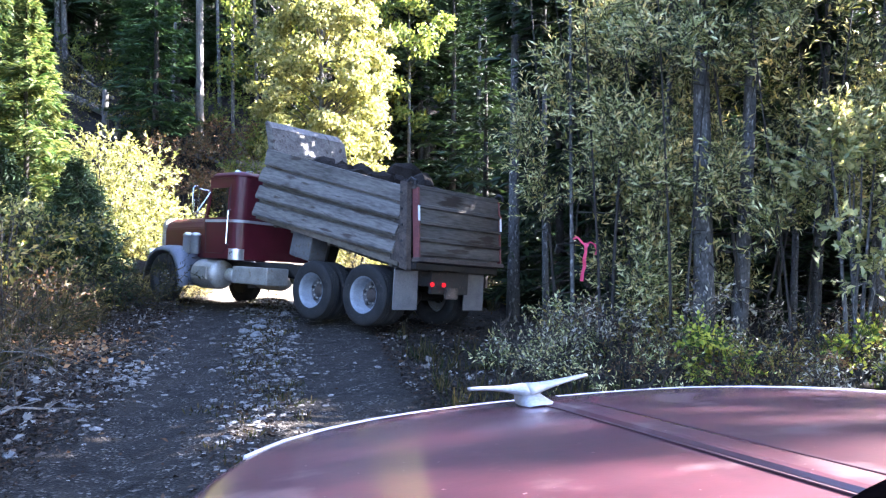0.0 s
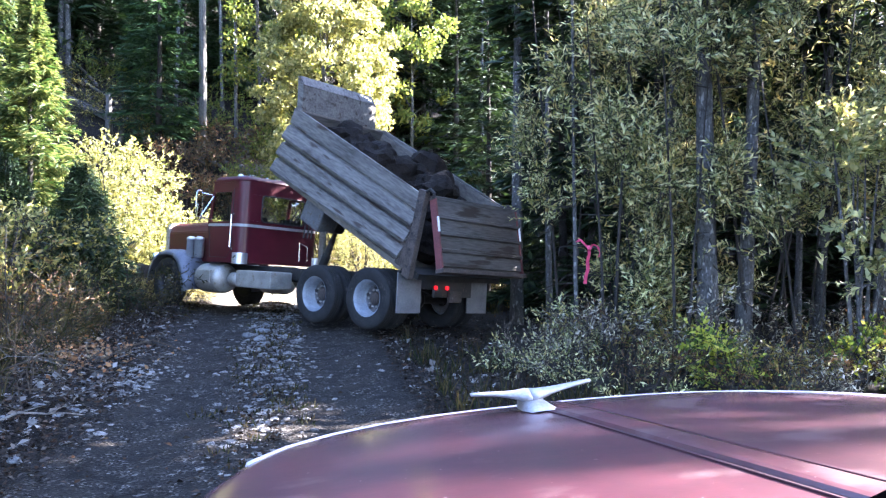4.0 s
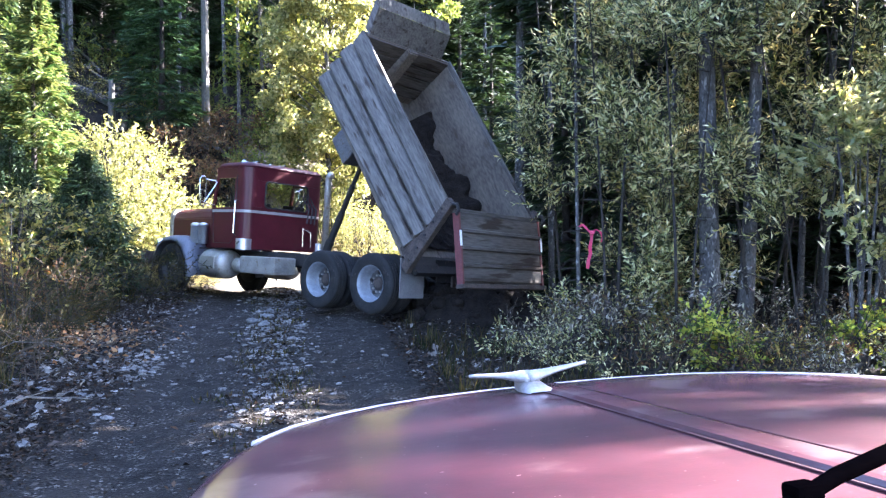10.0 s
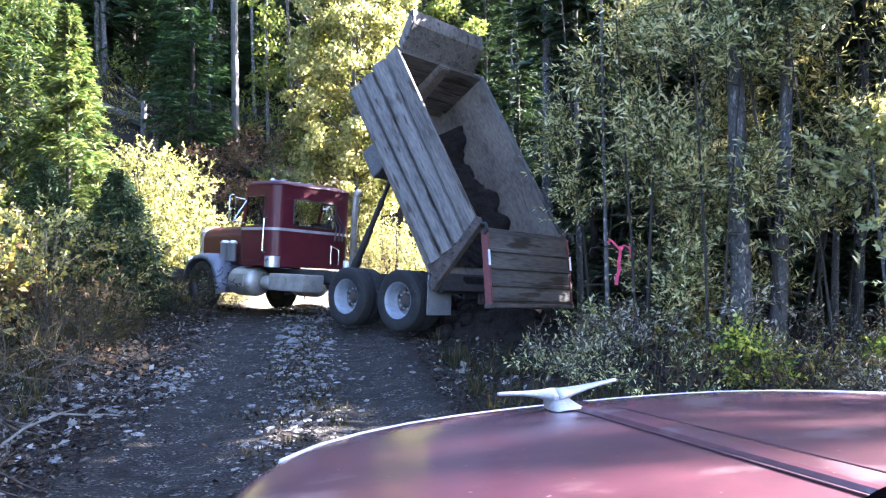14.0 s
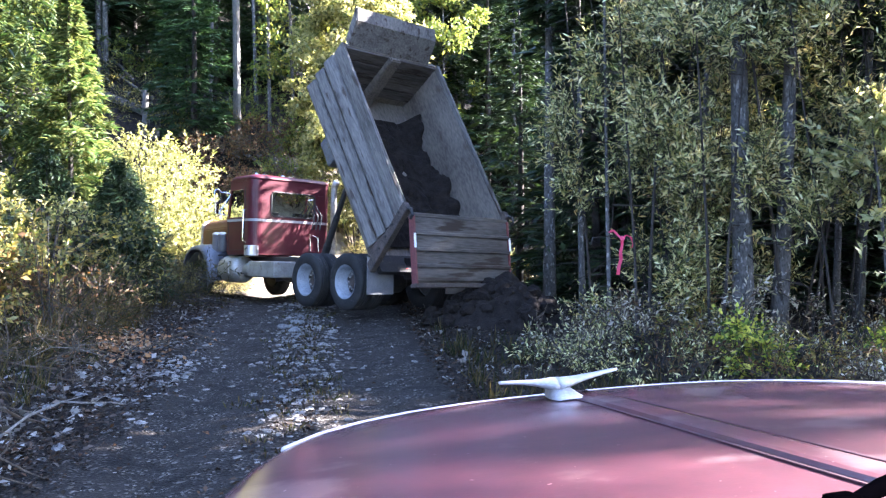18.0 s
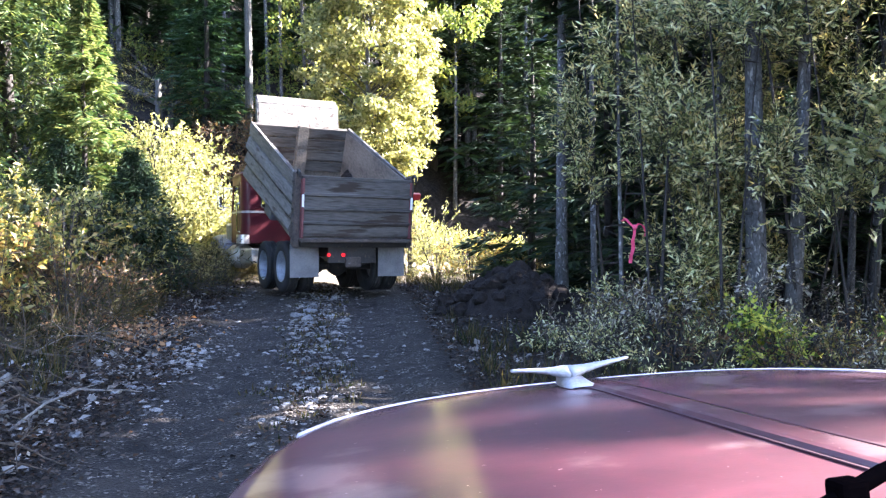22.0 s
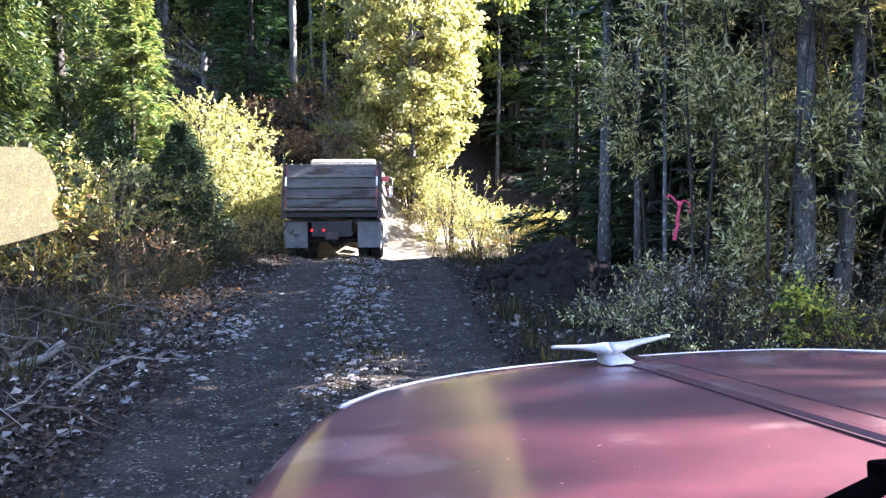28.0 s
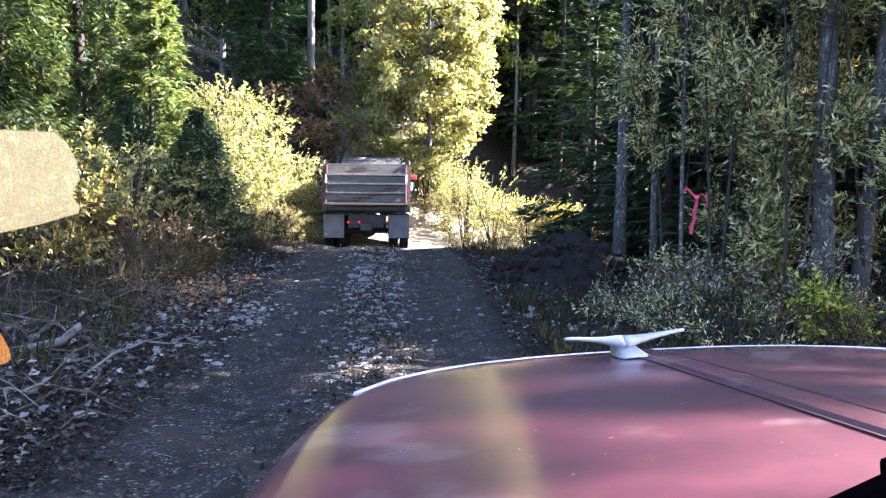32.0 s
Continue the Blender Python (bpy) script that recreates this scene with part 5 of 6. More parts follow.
place(twiggy(40, 1.15, 0.9, 0.1, 170, 12, 0.12, L_BANK, "yellow and rusty leafed bank shrub catching the sun", stems=8, slim=0.5, name="bank_shrub", twig=0.4), -7.2, 10.4)
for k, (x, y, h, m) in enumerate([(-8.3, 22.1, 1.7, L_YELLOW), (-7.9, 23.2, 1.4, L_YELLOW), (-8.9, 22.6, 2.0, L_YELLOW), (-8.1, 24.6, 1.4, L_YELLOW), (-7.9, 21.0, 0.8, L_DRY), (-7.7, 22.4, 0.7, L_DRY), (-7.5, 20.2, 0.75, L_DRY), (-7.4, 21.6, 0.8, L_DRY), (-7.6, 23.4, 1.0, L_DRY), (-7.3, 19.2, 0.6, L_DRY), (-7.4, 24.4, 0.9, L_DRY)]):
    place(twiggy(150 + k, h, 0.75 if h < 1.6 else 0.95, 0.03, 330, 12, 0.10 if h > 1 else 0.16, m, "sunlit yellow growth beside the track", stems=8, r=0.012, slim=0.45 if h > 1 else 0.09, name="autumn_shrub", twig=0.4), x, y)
for k, (x, y) in enumerate([(-6.1, 12.3), (-5.8, 11.1), (-5.6, 9.9), (-5.8, 8.9)]):
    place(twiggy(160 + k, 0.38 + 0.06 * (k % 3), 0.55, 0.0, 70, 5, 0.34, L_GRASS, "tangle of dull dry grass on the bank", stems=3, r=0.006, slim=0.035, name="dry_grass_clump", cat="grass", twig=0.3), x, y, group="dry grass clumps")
place(twiggy(44, 1.0, 1.0, 0.1, 150, 12, 0.10, L_RUST, "rusty brown fern clump on the bank", stems=8, slim=0.3, name="rusty_shrub", twig=0.45), -7.5, 10.3)

place(twiggy(45, 0.95, 0.95, 0.0, 260, 11, 0.11, L_GRASS, "dark tangled grass and weeds beside the track", stems=6, r=0.01, slim=0.2, name="weed_clump", cat="plant", twig=0.45), -6.1, 15.0)
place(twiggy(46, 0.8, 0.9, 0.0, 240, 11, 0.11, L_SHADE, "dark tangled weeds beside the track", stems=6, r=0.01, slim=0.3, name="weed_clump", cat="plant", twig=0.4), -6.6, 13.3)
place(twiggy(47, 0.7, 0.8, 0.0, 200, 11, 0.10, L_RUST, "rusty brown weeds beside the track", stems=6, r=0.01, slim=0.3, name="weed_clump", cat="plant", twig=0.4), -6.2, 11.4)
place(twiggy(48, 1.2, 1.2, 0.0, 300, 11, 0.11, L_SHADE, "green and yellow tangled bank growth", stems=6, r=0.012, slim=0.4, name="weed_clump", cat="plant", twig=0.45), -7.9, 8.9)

# right-hand wood: grey stems, willows in front, spruces behind
def stem_tree(seed, x, y, r, h=12.0, low=0.42, R=1.3):
    t = spruce(seed, h, R, 20, 6, 26, 0.36, L_SPRUCE, "grey-barked forest tree with a mottled stem", r=r, bare=low, bark=M_BARK)
    t.name = "forest_tree"
    place(t, x, y, group="forest stems")


for k, (x, y, r) in enumerate([(3.58, 10.9, 0.155), (1.40, 16.5, 0.14), (4.03, 11.0, 0.11), (1.93, 15.2, 0.07), (3.85, 14.3, 0.09), (6.55, 15.0, 0.07), (7.05, 15.2, 0.10), (6.3, 11.7, 0.10), (1.86, 11.5, 0.035), (3.0, 16.8, 0.09), (6.1, 17.2, 0.12), (8.4, 14.5, 0.12), (4.0, 17.4, 0.11)]):
    stem_tree(50 + k, x, y, r, h=11 + (k * 7 % 5), low=0.40 + 0.05 * (k % 3), R=0.5)
for k, (x, y, R, h, low, tw) in enumerate([(2.75, 12.2, 1.2, 5.8, 1.3, 700), (4.3, 11.0, 1.45, 5.8, 1.6, 800), (5.9, 11.0, 1.4, 6.0, 1.7, 740), (3.5, 12.4, 1.6, 7.6, 2.3, 860), (5.4, 12.3, 1.7, 7.6, 2.3, 860), (1.9, 12.9, 0.95, 6.8, 1.9, 460), (7.3, 11.4, 1.3, 5.8, 1.1, 600), (3.0, 10.3, 0.9, 5.2, 1.5, 400), (2.2, 10.9, 0.75, 5.0, 0.35, 460), (2.9, 11.3, 0.8, 3.4, 0.3, 300), (4.5, 11.6, 0.8, 3.0, 0.5, 220), (4.6, 10.2, 0.9, 5.0, 1.7, 320), (6.7, 11.3, 0.9, 5.2, 1.4, 320)]):
    place(twiggy(70 + k, h, R, low, int(tw * 0.85), 15, 0.125, L_WILLOW, "tall willow with long fading green leaves", stems=2, r=0.028, twig=0.45, flat=0.7, gather=44, slim=0.25), x, y, group="roadside willows")
place(twiggy(78, 3.1, 0.75, 1.0, 260, 12, 0.13, L_PALE, "pale-leaved shrub at the roadside", stems=7, slim=0.42, twig=0.35, bark=M_BARK), 5.05, 9.8)
for k, (x, y) in enumerate([(2.0, 12.2), (1.8, 11.6), (2.5, 10.9), (3.4, 10.4), (4.3, 10.4), (5.2, 10.2), (1.3, 10.6), (6.0, 10.6), (2.1, 10.2), (3.9, 11.2), (4.8, 11.3), (2.9, 11.6), (5.6, 9.7), (6.8, 10.2), (3.0, 10.0), (6.4, 9.8), (5.9, 9.1), (4.6, 9.5), (4.0, 9.9), (2.1, 9.9), (7.2, 9.6), (1.5, 9.2), (2.4, 9.0), (3.7, 8.9), (4.3, 8.7), (5.3, 8.9), (2.0, 8.5), (3.4, 8.4), (6.2, 9.0), (1.1, 9.7)]):
    place(twiggy(80 + k, (0.6 + 0.2 * (k % 3)) * (1 if k < 21 else 0.5), 0.7 if k < 21 else 0.5, 0.05, 80, 9, 0.09 if k < 21 else 0.07, (L_GREY, L_WILLOW, L_RUST, L_BANK, L_GREY)[k % 5], ("low grey-leaved undergrowth beside the track", "low olive-leaved undergrowth beside the track", "rusty brown undergrowth beside the track", "fading green undergrowth beside the track", "low grey-leaved undergrowth beside the track")[k % 5], stems=5, r=0.010, slim=0.32, name="undergrowth_plant", cat="plant", twig=0.35), x, y, group="roadside undergrowth")
place(twiggy(90, 0.72, 0.36, 0.08, 110, 8, 0.085, L_LIME, "bright lime and yellow leafy plant", stems=8, r=0.008, slim=0.6, name="leafy_plant", cat="plant", twig=0.3), 3.0, 9.0)
place(twiggy(91, 0.60, 0.32, 0.1, 80, 8, 0.08, L_LIME, "bright yellow leafy plant", stems=6, r=0.008, slim=0.6, name="leafy_plant", cat="plant", twig=0.3), 4.9, 9.45)
# a tree added out of view to keep sun off the willows
stem_tree(66, 11.0, 13.5, 0.13, h=14.0, low=0.36, R=1.9)
# tall spruces added out of view to shade the track's edge and the hood
S_TALL = spruce(65, 14.5, 2.5, 30, 7, 60, 0.36, L_SPRUCE, "unseen tall spruce with a bare lower stem, added for shade", r=0.15, bare=0.6)
for v in S_TALL.children[0].data.vertices:
    if v.co.z < 0:
        v.co.z -= 1.3          # the butt goes on down, for the taller ones
place(S_TALL, 7.16, 10.4)
for x, y, dz, rz in [(8.2, 9.6, 0, 50), (8.6, 11.3, 0, 70), (10.39, 5.74, 0.8, 140)]:
    copy_thing(S_TALL, pose(x, y, at_ground(x, y, dz), 0, 0, rz))
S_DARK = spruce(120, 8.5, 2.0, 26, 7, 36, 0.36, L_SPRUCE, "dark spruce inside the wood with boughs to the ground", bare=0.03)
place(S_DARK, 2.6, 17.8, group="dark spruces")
for x, y in [(4.4, 16.6), (6.4, 16.9), (8.2, 16.4), (9.6, 15.2), (5.3, 18.2), (7.4, 18.4), (10.8, 17.6)]:
    copy_thing(S_DARK, pose(x, y, at_ground(x, y), 0, 0, (x * 77) % 360))
# dark spruces beside and behind the clearing, and the wood that shades the track, with unseen trees added to block sun
for k, (x, y) in enumerate([(1.0, 21.6), (2.6, 20.4), (0.2, 33.0), (3.6, 24.4), (5.8, 24.6)]):
    t = spruce(100 + k, (8.2, 8.5, 12, 6.5, 8.0)[k], 1.9, 28, 7, 40, 0.33, L_SPRUCE, "dark spruce with boughs down to the ground", bare=0.05)
    place(t, x, y, group="dark spruces")
rg = random.Random(8)
# the right-hand spots out of view are set where they shade hood and track
spots = [(9.5, 17.5), (12.2, 13.9), (13.2, 15.4), (13.5, 17.5), (12.5, 10), (18, 18.5), (15.5, 21.5), (8.5, 8.2), (7.2, 5.45), (7.6, 8.6), (12.8, 7.4), (3.0, 18.0), (15, -1), (13, -6),
         (20, 13), (22, 18), (-2.6, 33.9), (-1.3, 36.4), (0.5, 38.9), (3.1, 35.7), (-5.0, 36.2), (-7.5, 38.0),  (3, -22), (-3, -24), (-10, -20), (-15, -9), (-13.5, 7.0), (-15, 11), (-18, 3), (-17, 16), (-15.5, 20.5), (-19, 9)]
for x, y in spots:
    m = pose(x, y, at_ground(x, y), rg.uniform(-2, 2), rg.uniform(-2, 2), rg.uniform(0, 360))
    copy_thing(S_MID, m)
for x, y in [(-6.2, 34.5), (-3.2, 35), (-13.0, 34.6), (-14.4, 36.0), (-11.6, 34.4), (-16.4, 37.0), (-9.9, 35.4), (-17.5, 34.2), (-20.5, 31.5), (1.5, 36), (4.6, 33), (9.0, 21.5), (7.2, 22.5), (11.5, 24), (10.5, 27), (13.5, 22), (6.0, 20.2), (8.6, 18.6), (10.6, 16.2), (12, 18.5), (5.2, 19.0), (4.4, 18.9), (11.5, 15.0), (-18.5, 29), (-10.5, 36.5), (-8.6, 35.2), (-18, 37)]:
    copy_thing(S_LOW, pose(x, y, at_ground(x, y), 0, 0, rg.uniform(0, 360)))


def far_woods():
    """The wooded hillside beyond, as one mass of spruces."""
    g = np.random.RandomState(5)
    sets, stems = [], bmesh.new()
    n = 0
    while n < 250:
        x, y = g.uniform(-60, 48), 33 + 45 * g.uniform() ** 1.4
        if abs(x + 0.1 * y) > y * 0.75 + 8 or (y < 40 and -16 < x < -5 and g.uniform() < 0.6):
            continue
        if abs(0.951 * y - 0.309 * x - 27) < 5 and x > 1 and y < 45:
            continue
        n += 1
        h, z = g.uniform(10, 17), float(land(x, y))
        P, A, N, ln = spruce_arrays(1000 + n, h, h * 0.15, 14, 6, 9, 0.72, bare=0.04)
        sets.append((P + np.array([x, y, z]), A, N, ln))
        rod((x, y, z - 0.5), (x, y, z + h * 0.8), 0.15, 0.05, 6, stems)
    P, A, N, ln = (np.concatenate([s[i] for s in sets]) for i in range(4))
    w = new("far_woods")
    tagged(w, "dark spruce wood on the hillside beyond the track", "woods", kind="stuff")
    leaf_mesh("needles", P, A, N, ln, ln * 0.2, L_SPRUCE, w)
    part("stems", stems, M_BARK, w)


far_woods()


# the foot of the left bank: small dark spruces added for its slanting shade, tall pale-leaved stalks and a drift of
# orange leaves
S_FOOT = spruce(170, 2.6, 1.15, 22, 9, 46, 0.17, L_SPRUCE, "small spruce added as dark shade at the foot of the bank", bare=0.01, fluff=0.10)
place(S_FOOT, -7.5, 16.3, group="bank spruces")
for x, y in [(-7.0, 15.0), (-8.2, 14.6)]:
    copy_thing(S_FOOT, pose(x, y, at_ground(x, y), 0, 0, x * 90))
for k, (x, y, h) in enumerate([(-5.7, 10.1, 1.75), (-6.4, 11.2, 1.9), (-6.2, 9.2, 1.5), (-7.0, 12.4, 1.8)]):
    place(twiggy(175 + k, h, 0.45, 0.4, 30, 8, 0.11, (L_BANK, L_YELLOW)[k % 2], "tall stalk with fading yellow and brown leaves", stems=4, r=0.010, slim=0.40, name="leafy_stalk", cat="plant", twig=0.3), x, y, group="leafy stalks")


def leaf_drift():
    g = np.random.RandomState(44)
    n = 700
    x, y = g.normal(-5.15, 0.42, n), g.normal(10.7, 0.60, n)
    P = np.stack([x, y, np.array([rough_land(a, b) for a, b in zip(x, y)]) + g.uniform(0.01, 0.10, n)], 1)
    A = np.stack([g.normal(size=n), g.normal(size=n), g.normal(0.2, 0.4, n)], 1)
    ln = 0.04 + 0.06 * g.uniform(size=n)
    ob = leaf_mesh("leaf_drift", P, A, unit(g, n), ln, ln * 0.6, L_ORANGE)
    tagged(ob, "drift of orange-brown fallen leaves at the foot of the bank", "leaf litter", kind="stuff")


leaf_drift()

# low growth over the slope
U = [twiggy(130, 1.3, 1.1, 0.0, 190, 11, 0.13, L_RUST, "rusty brown low growth on the slope", stems=6, r=0.012, slim=0.35, name="slope_shrub", twig=0.5),
     twiggy(131, 1.5, 1.2, 0.0, 210, 11, 0.14, L_GREEN, "dark green low growth on the slope", stems=6, r=0.012, slim=0.4, name="slope_shrub", twig=0.5)]
place(U[0], -8.0, 29.0, group="slope growth")
place(U[1], -6.4, 30.3, group="slope growth")
for k, (x, y) in enumerate([(-9.3, 26.9), (-7.0, 29.6), (-9.2, 31.4), (-6.0, 31.6), (-8.5, 27.4), (-15.4, 34.2), (-4.6, 31.8)]):
    copy_thing(U[0 if k % 4 == 0 else 1], pose(x, y, at_ground(x, y), 0, 0, k * 67))

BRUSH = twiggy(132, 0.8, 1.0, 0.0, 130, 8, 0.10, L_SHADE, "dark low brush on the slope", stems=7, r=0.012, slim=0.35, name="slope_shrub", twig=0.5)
place(BRUSH, -13.0, 30.6, group="slope growth")
for k, (x, y) in enumerate([(-14.4, 31.8), (-12.2, 29.4), (-13.6, 32.6), (-11.6, 31.4), (-15.2, 33.0), (-12.8, 33.2), (-14.6, 30.2), (-11.4, 28.6), (-10.6, 30.8), (-13.6, 28.8)]):
    copy_thing(BRUSH, pose(x, y, at_ground(x, y), 0, 0, k * 71))

# ---- dead wood on the slope ----
def snag(x, y, h, r, label, name="dead_trunk", lean=0.0, rz=0.0, seed=1, jag=0.4, mat=None):
    bm, _ = trunk_mesh(random.Random(seed), h, r, bend=0.03, top=0.7)
    rng = random.Random(seed)
    for v in bm.verts:
        if v.co.z > h - 0.02:
            v.co.z += rng.uniform(-jag, jag)
    ob = part(name, bm, mat or M_DEADWOOD)
    ob.matrix_world = pose(x, y, at_ground(x, y), 0, lean, rz)
    return tagged(ob, label, "dead tree")


snag(-9.1, 29.2, 11.5, 0.15, "tall pale mottled trunk on the slope", "bare_trunk", seed=3)
for k, (x, y, h) in enumerate([(-16.2, 36, 10), (-15.6, 36.5, 11), (-11.4, 33, 10), (-9.6, 33.5, 9), (-8.2, 30.5, 8), (-5.6, 32.0, 9), (-7.4, 31.2, 8)]):
    snag(x, y, h, 0.075, "thin bare pale trunk on the slope", "bare_trunk", seed=20 + k, mat=M_BARK, lean=(k % 3 - 1) * 1.5)
snag(-8.85, 28.4, 0.45, 0.17, "short weathered pale stump", "stump", seed=5, jag=0.12)
snag(-12.45, 28.95, 1.45, 0.15, "splintered grey snag on the slope", "stump", seed=6, jag=0.55)
snag(-12.0, 28.8, 0.7, 0.14, "splintered grey snag on the slope", "stump", seed=7, jag=0.3, lean=8)
rl = random.Random(12)
for x, y, l, r, az, tilt in [(-15.2, 31.4, 3.0, 0.17, -27, 112), (-14.9, 31.2, 2.4, 0.08, -20, 108), (-13.6, 32.0, 2.2, 0.07, 150, 62), (-8.0, 28.6, 2.6, 0.07, 5, 118), (-8.4, 28.3, 1.8, 0.06, -10, 122), (-7.4, 28.8, 2.2, 0.06, 20, 115), (-12.0, 31.0, 2.4, 0.07, 200, 110), (-15.0, 33.5, 2.8, 0.06, 140, 60)]:
    bm, _ = trunk_mesh(rl, l, r, bend=0.08, top=0.6, seg=8)
    for j in range(4):
        z, a = rl.uniform(0.3, 0.9) * l, rl.uniform(0, math.tau)
        pipe([(0, 0, z), (math.cos(a) * r * 3, math.sin(a) * r * 3, z + 0.12)], r * 0.25, 5, bm, 0.4)
    ob = part("fallen_log", bm, M_DEADWOOD)
    ob.matrix_world = pose(x, y, at_ground(x, y, 0.25), 0, tilt, az)
    tagged(ob, "weathered grey fallen log on the slope", "log", "fallen logs")

# ---- the ribbon on its stem ----
rb = tagged(new("flagging_ribbon"), "bright pink flagging ribbon tied round a stem", "ribbon")
rb.matrix_world = pose(1.90, 11.02, 0.0)
def ribbon(pts, w, name):
    bm = bmesh.new()
    rows = []
    for k, p in enumerate(pts):
        a = 0.6 * math.sin(k * 1.3)
        o = Vector((math.cos(a) * w, math.sin(a) * w * 0.6, 0.12 * w * math.sin(k * 2.1)))
        rows.append((bm.verts.new(Vector(p) - o), bm.verts.new(Vector(p) + o)))
    for a, b in zip(rows, rows[1:]):
        bm.faces.new((a[0], a[1], b[1], b[0]))
    bmesh.ops.solidify(bm, geom=bm.faces[:], thickness=0.002)
    part(name, bm, M_RIBBON, rb)
ribbon([(0.03, 0, 1.66), (0.025, -0.02, 1.56), (0.0, -0.03, 1.46), (0.01, -0.02, 1.36), (-0.02, -0.03, 1.26), (-0.03, -0.02, 1.15)], 0.026, "tail")
ribbon([(0.03, 0, 1.64), (-0.04, -0.02, 1.70), (-0.10, -0.01, 1.77), (-0.14, 0, 1.73)], 0.024, "loop")
ribbon([(0.03, 0, 1.64), (0.08, -0.02, 1.70), (0.15, -0.02, 1.66), (0.19, -0.01, 1.58), (0.17, 0, 1.52)], 0.024, "loop")
part("knot", lump(random.Random(2), 0.04, 0.8, 0.2, 2), M_RIBBON, rb).location = (0.03, -0.01, 1.65)


# ---- loose ground cover ----
def stones():
    """Small gravel strewn over the track, thickest along the crown and the left shoulder."""
    g = np.random.RandomState(3)
    bm = bmesh.new()
    bmesh.ops.create_icosphere(bm, subdivisions=1, radius=1)
    V0 = np.array([v.co[:] for v in bm.verts])
    F0 = np.array([[v.index for v in f.verts] for f in bm.faces])
    bm.free()
    V, Fc, n = [], [], 0
    for k in range(4200):
        y = 6.0 + 13 * g.uniform() ** 0.75
        u = g.uniform()
        mid, half = float(road_mid(y)), float(road_half(y))
        if k > 3550:
            y = g.normal(9.9, 0.75)
            x = float(road_mid(y)) - float(road_half(y)) - 0.05 + g.normal(0, 0.32)
        elif u < 0.55:
            x = mid + g.normal(0.15, 0.28)
        elif u < 0.88:
            x = mid - half - 0.1 + g.normal(0, 0.45)
        else:
            x = mid + g.uniform(-1.25, 1.3) * half
        s = 0.009 + 0.042 * g.uniform() ** 3.4
        if u < 0.55:
            s *= 1.25
        sc = s * np.array([g.uniform(0.8, 1.5), g.uniform(0.8, 1.3), g.uniform(0.22, 0.5)])
        a = g.uniform(0, math.tau)
        v = V0 * g.uniform(0.6, 1.25, (len(V0), 1)) * sc
        v = np.stack([v[:, 0] * math.cos(a) - v[:, 1] * math.sin(a), v[:, 0] * math.sin(a) + v[:, 1] * math.cos(a), v[:, 2]], 1)
        V.append(v + np.array([x, y, rough_land(x, y) + sc[2] * 0.4]))
        Fc.append(F0 + n)
        n += len(V0)
    ob = raw("gravel", np.concatenate(V).tolist(), np.concatenate(Fc).tolist(), M_GRAVEL)
    tagged(ob, "pale loose gravel strewn over the track", "gravel", kind="stuff")


def litter():
    g = np.random.RandomState(4)
    n = 60000
    y = 4.2 + 16 * g.uniform(size=n) ** 1.3
    side = g.uniform(size=n)
    mid, half = road_mid(y), road_half(y)
    x = np.where(side < 0.58, mid - half + 0.1 + g.normal(0.1, 0.22, n) - np.abs(g.normal(0, 1.35, n)), np.where(side < 0.60, mid + g.normal(0, 1.0, n), np.where(side < 0.68, mid + g.normal(0.12, 0.22, n), mid + half + np.abs(g.normal(0.2, 1.3, n)))))
    z = np.array([rough_land(a, b) for a, b in zip(x, y)])
    P = np.stack([x, y, z + g.uniform(0.005, 0.05, n)], 1)
    A = np.stack([g.normal(size=n), g.normal(size=n), g.normal(0.1, 0.25, n)], 1)
    N = np.stack([g.normal(0, 0.4, n), g.normal(0, 0.4, n), np.ones(n)], 1)
    ln = 0.016 + 0.07 * g.uniform(size=n) ** 2.2
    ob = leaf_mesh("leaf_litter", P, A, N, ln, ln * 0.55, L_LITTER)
    tagged(ob, "dark dead leaves scattered over the ground", "leaf litter", kind="stuff")
    n = 1600
    y = 4.2 + 12 * g.uniform(size=n) ** 1.7
    mid, half = road_mid(y), road_half(y)
    x = np.where(g.uniform(size=n) < 0.62, mid - half - 0.05 - np.abs(g.normal(0, 1.2, n)), mid + half + 0.1 + np.abs(g.normal(0, 1.2, n)))
    P = np.stack([x, y, np.array([rough_land(a, b) for a, b in zip(x, y)]) + g.uniform(0.015, 0.07, n)], 1)
    A = np.stack([g.normal(size=n), g.normal(size=n), g.normal(0.1, 0.4, n)], 1)
    N = np.stack([g.normal(0, 0.5, n), g.normal(0, 0.5, n), np.ones(n)], 1)
    ln = 0.045 + 0.085 * g.uniform(size=n) ** 1.8
    ob = leaf_mesh("fallen_leaves", P, A, N, ln, ln * g.uniform(0.4, 0.8, n), L_FALLEN)
    tagged(ob, "pale grey fallen leaves on the shoulders of the track", "leaf litter", kind="stuff")


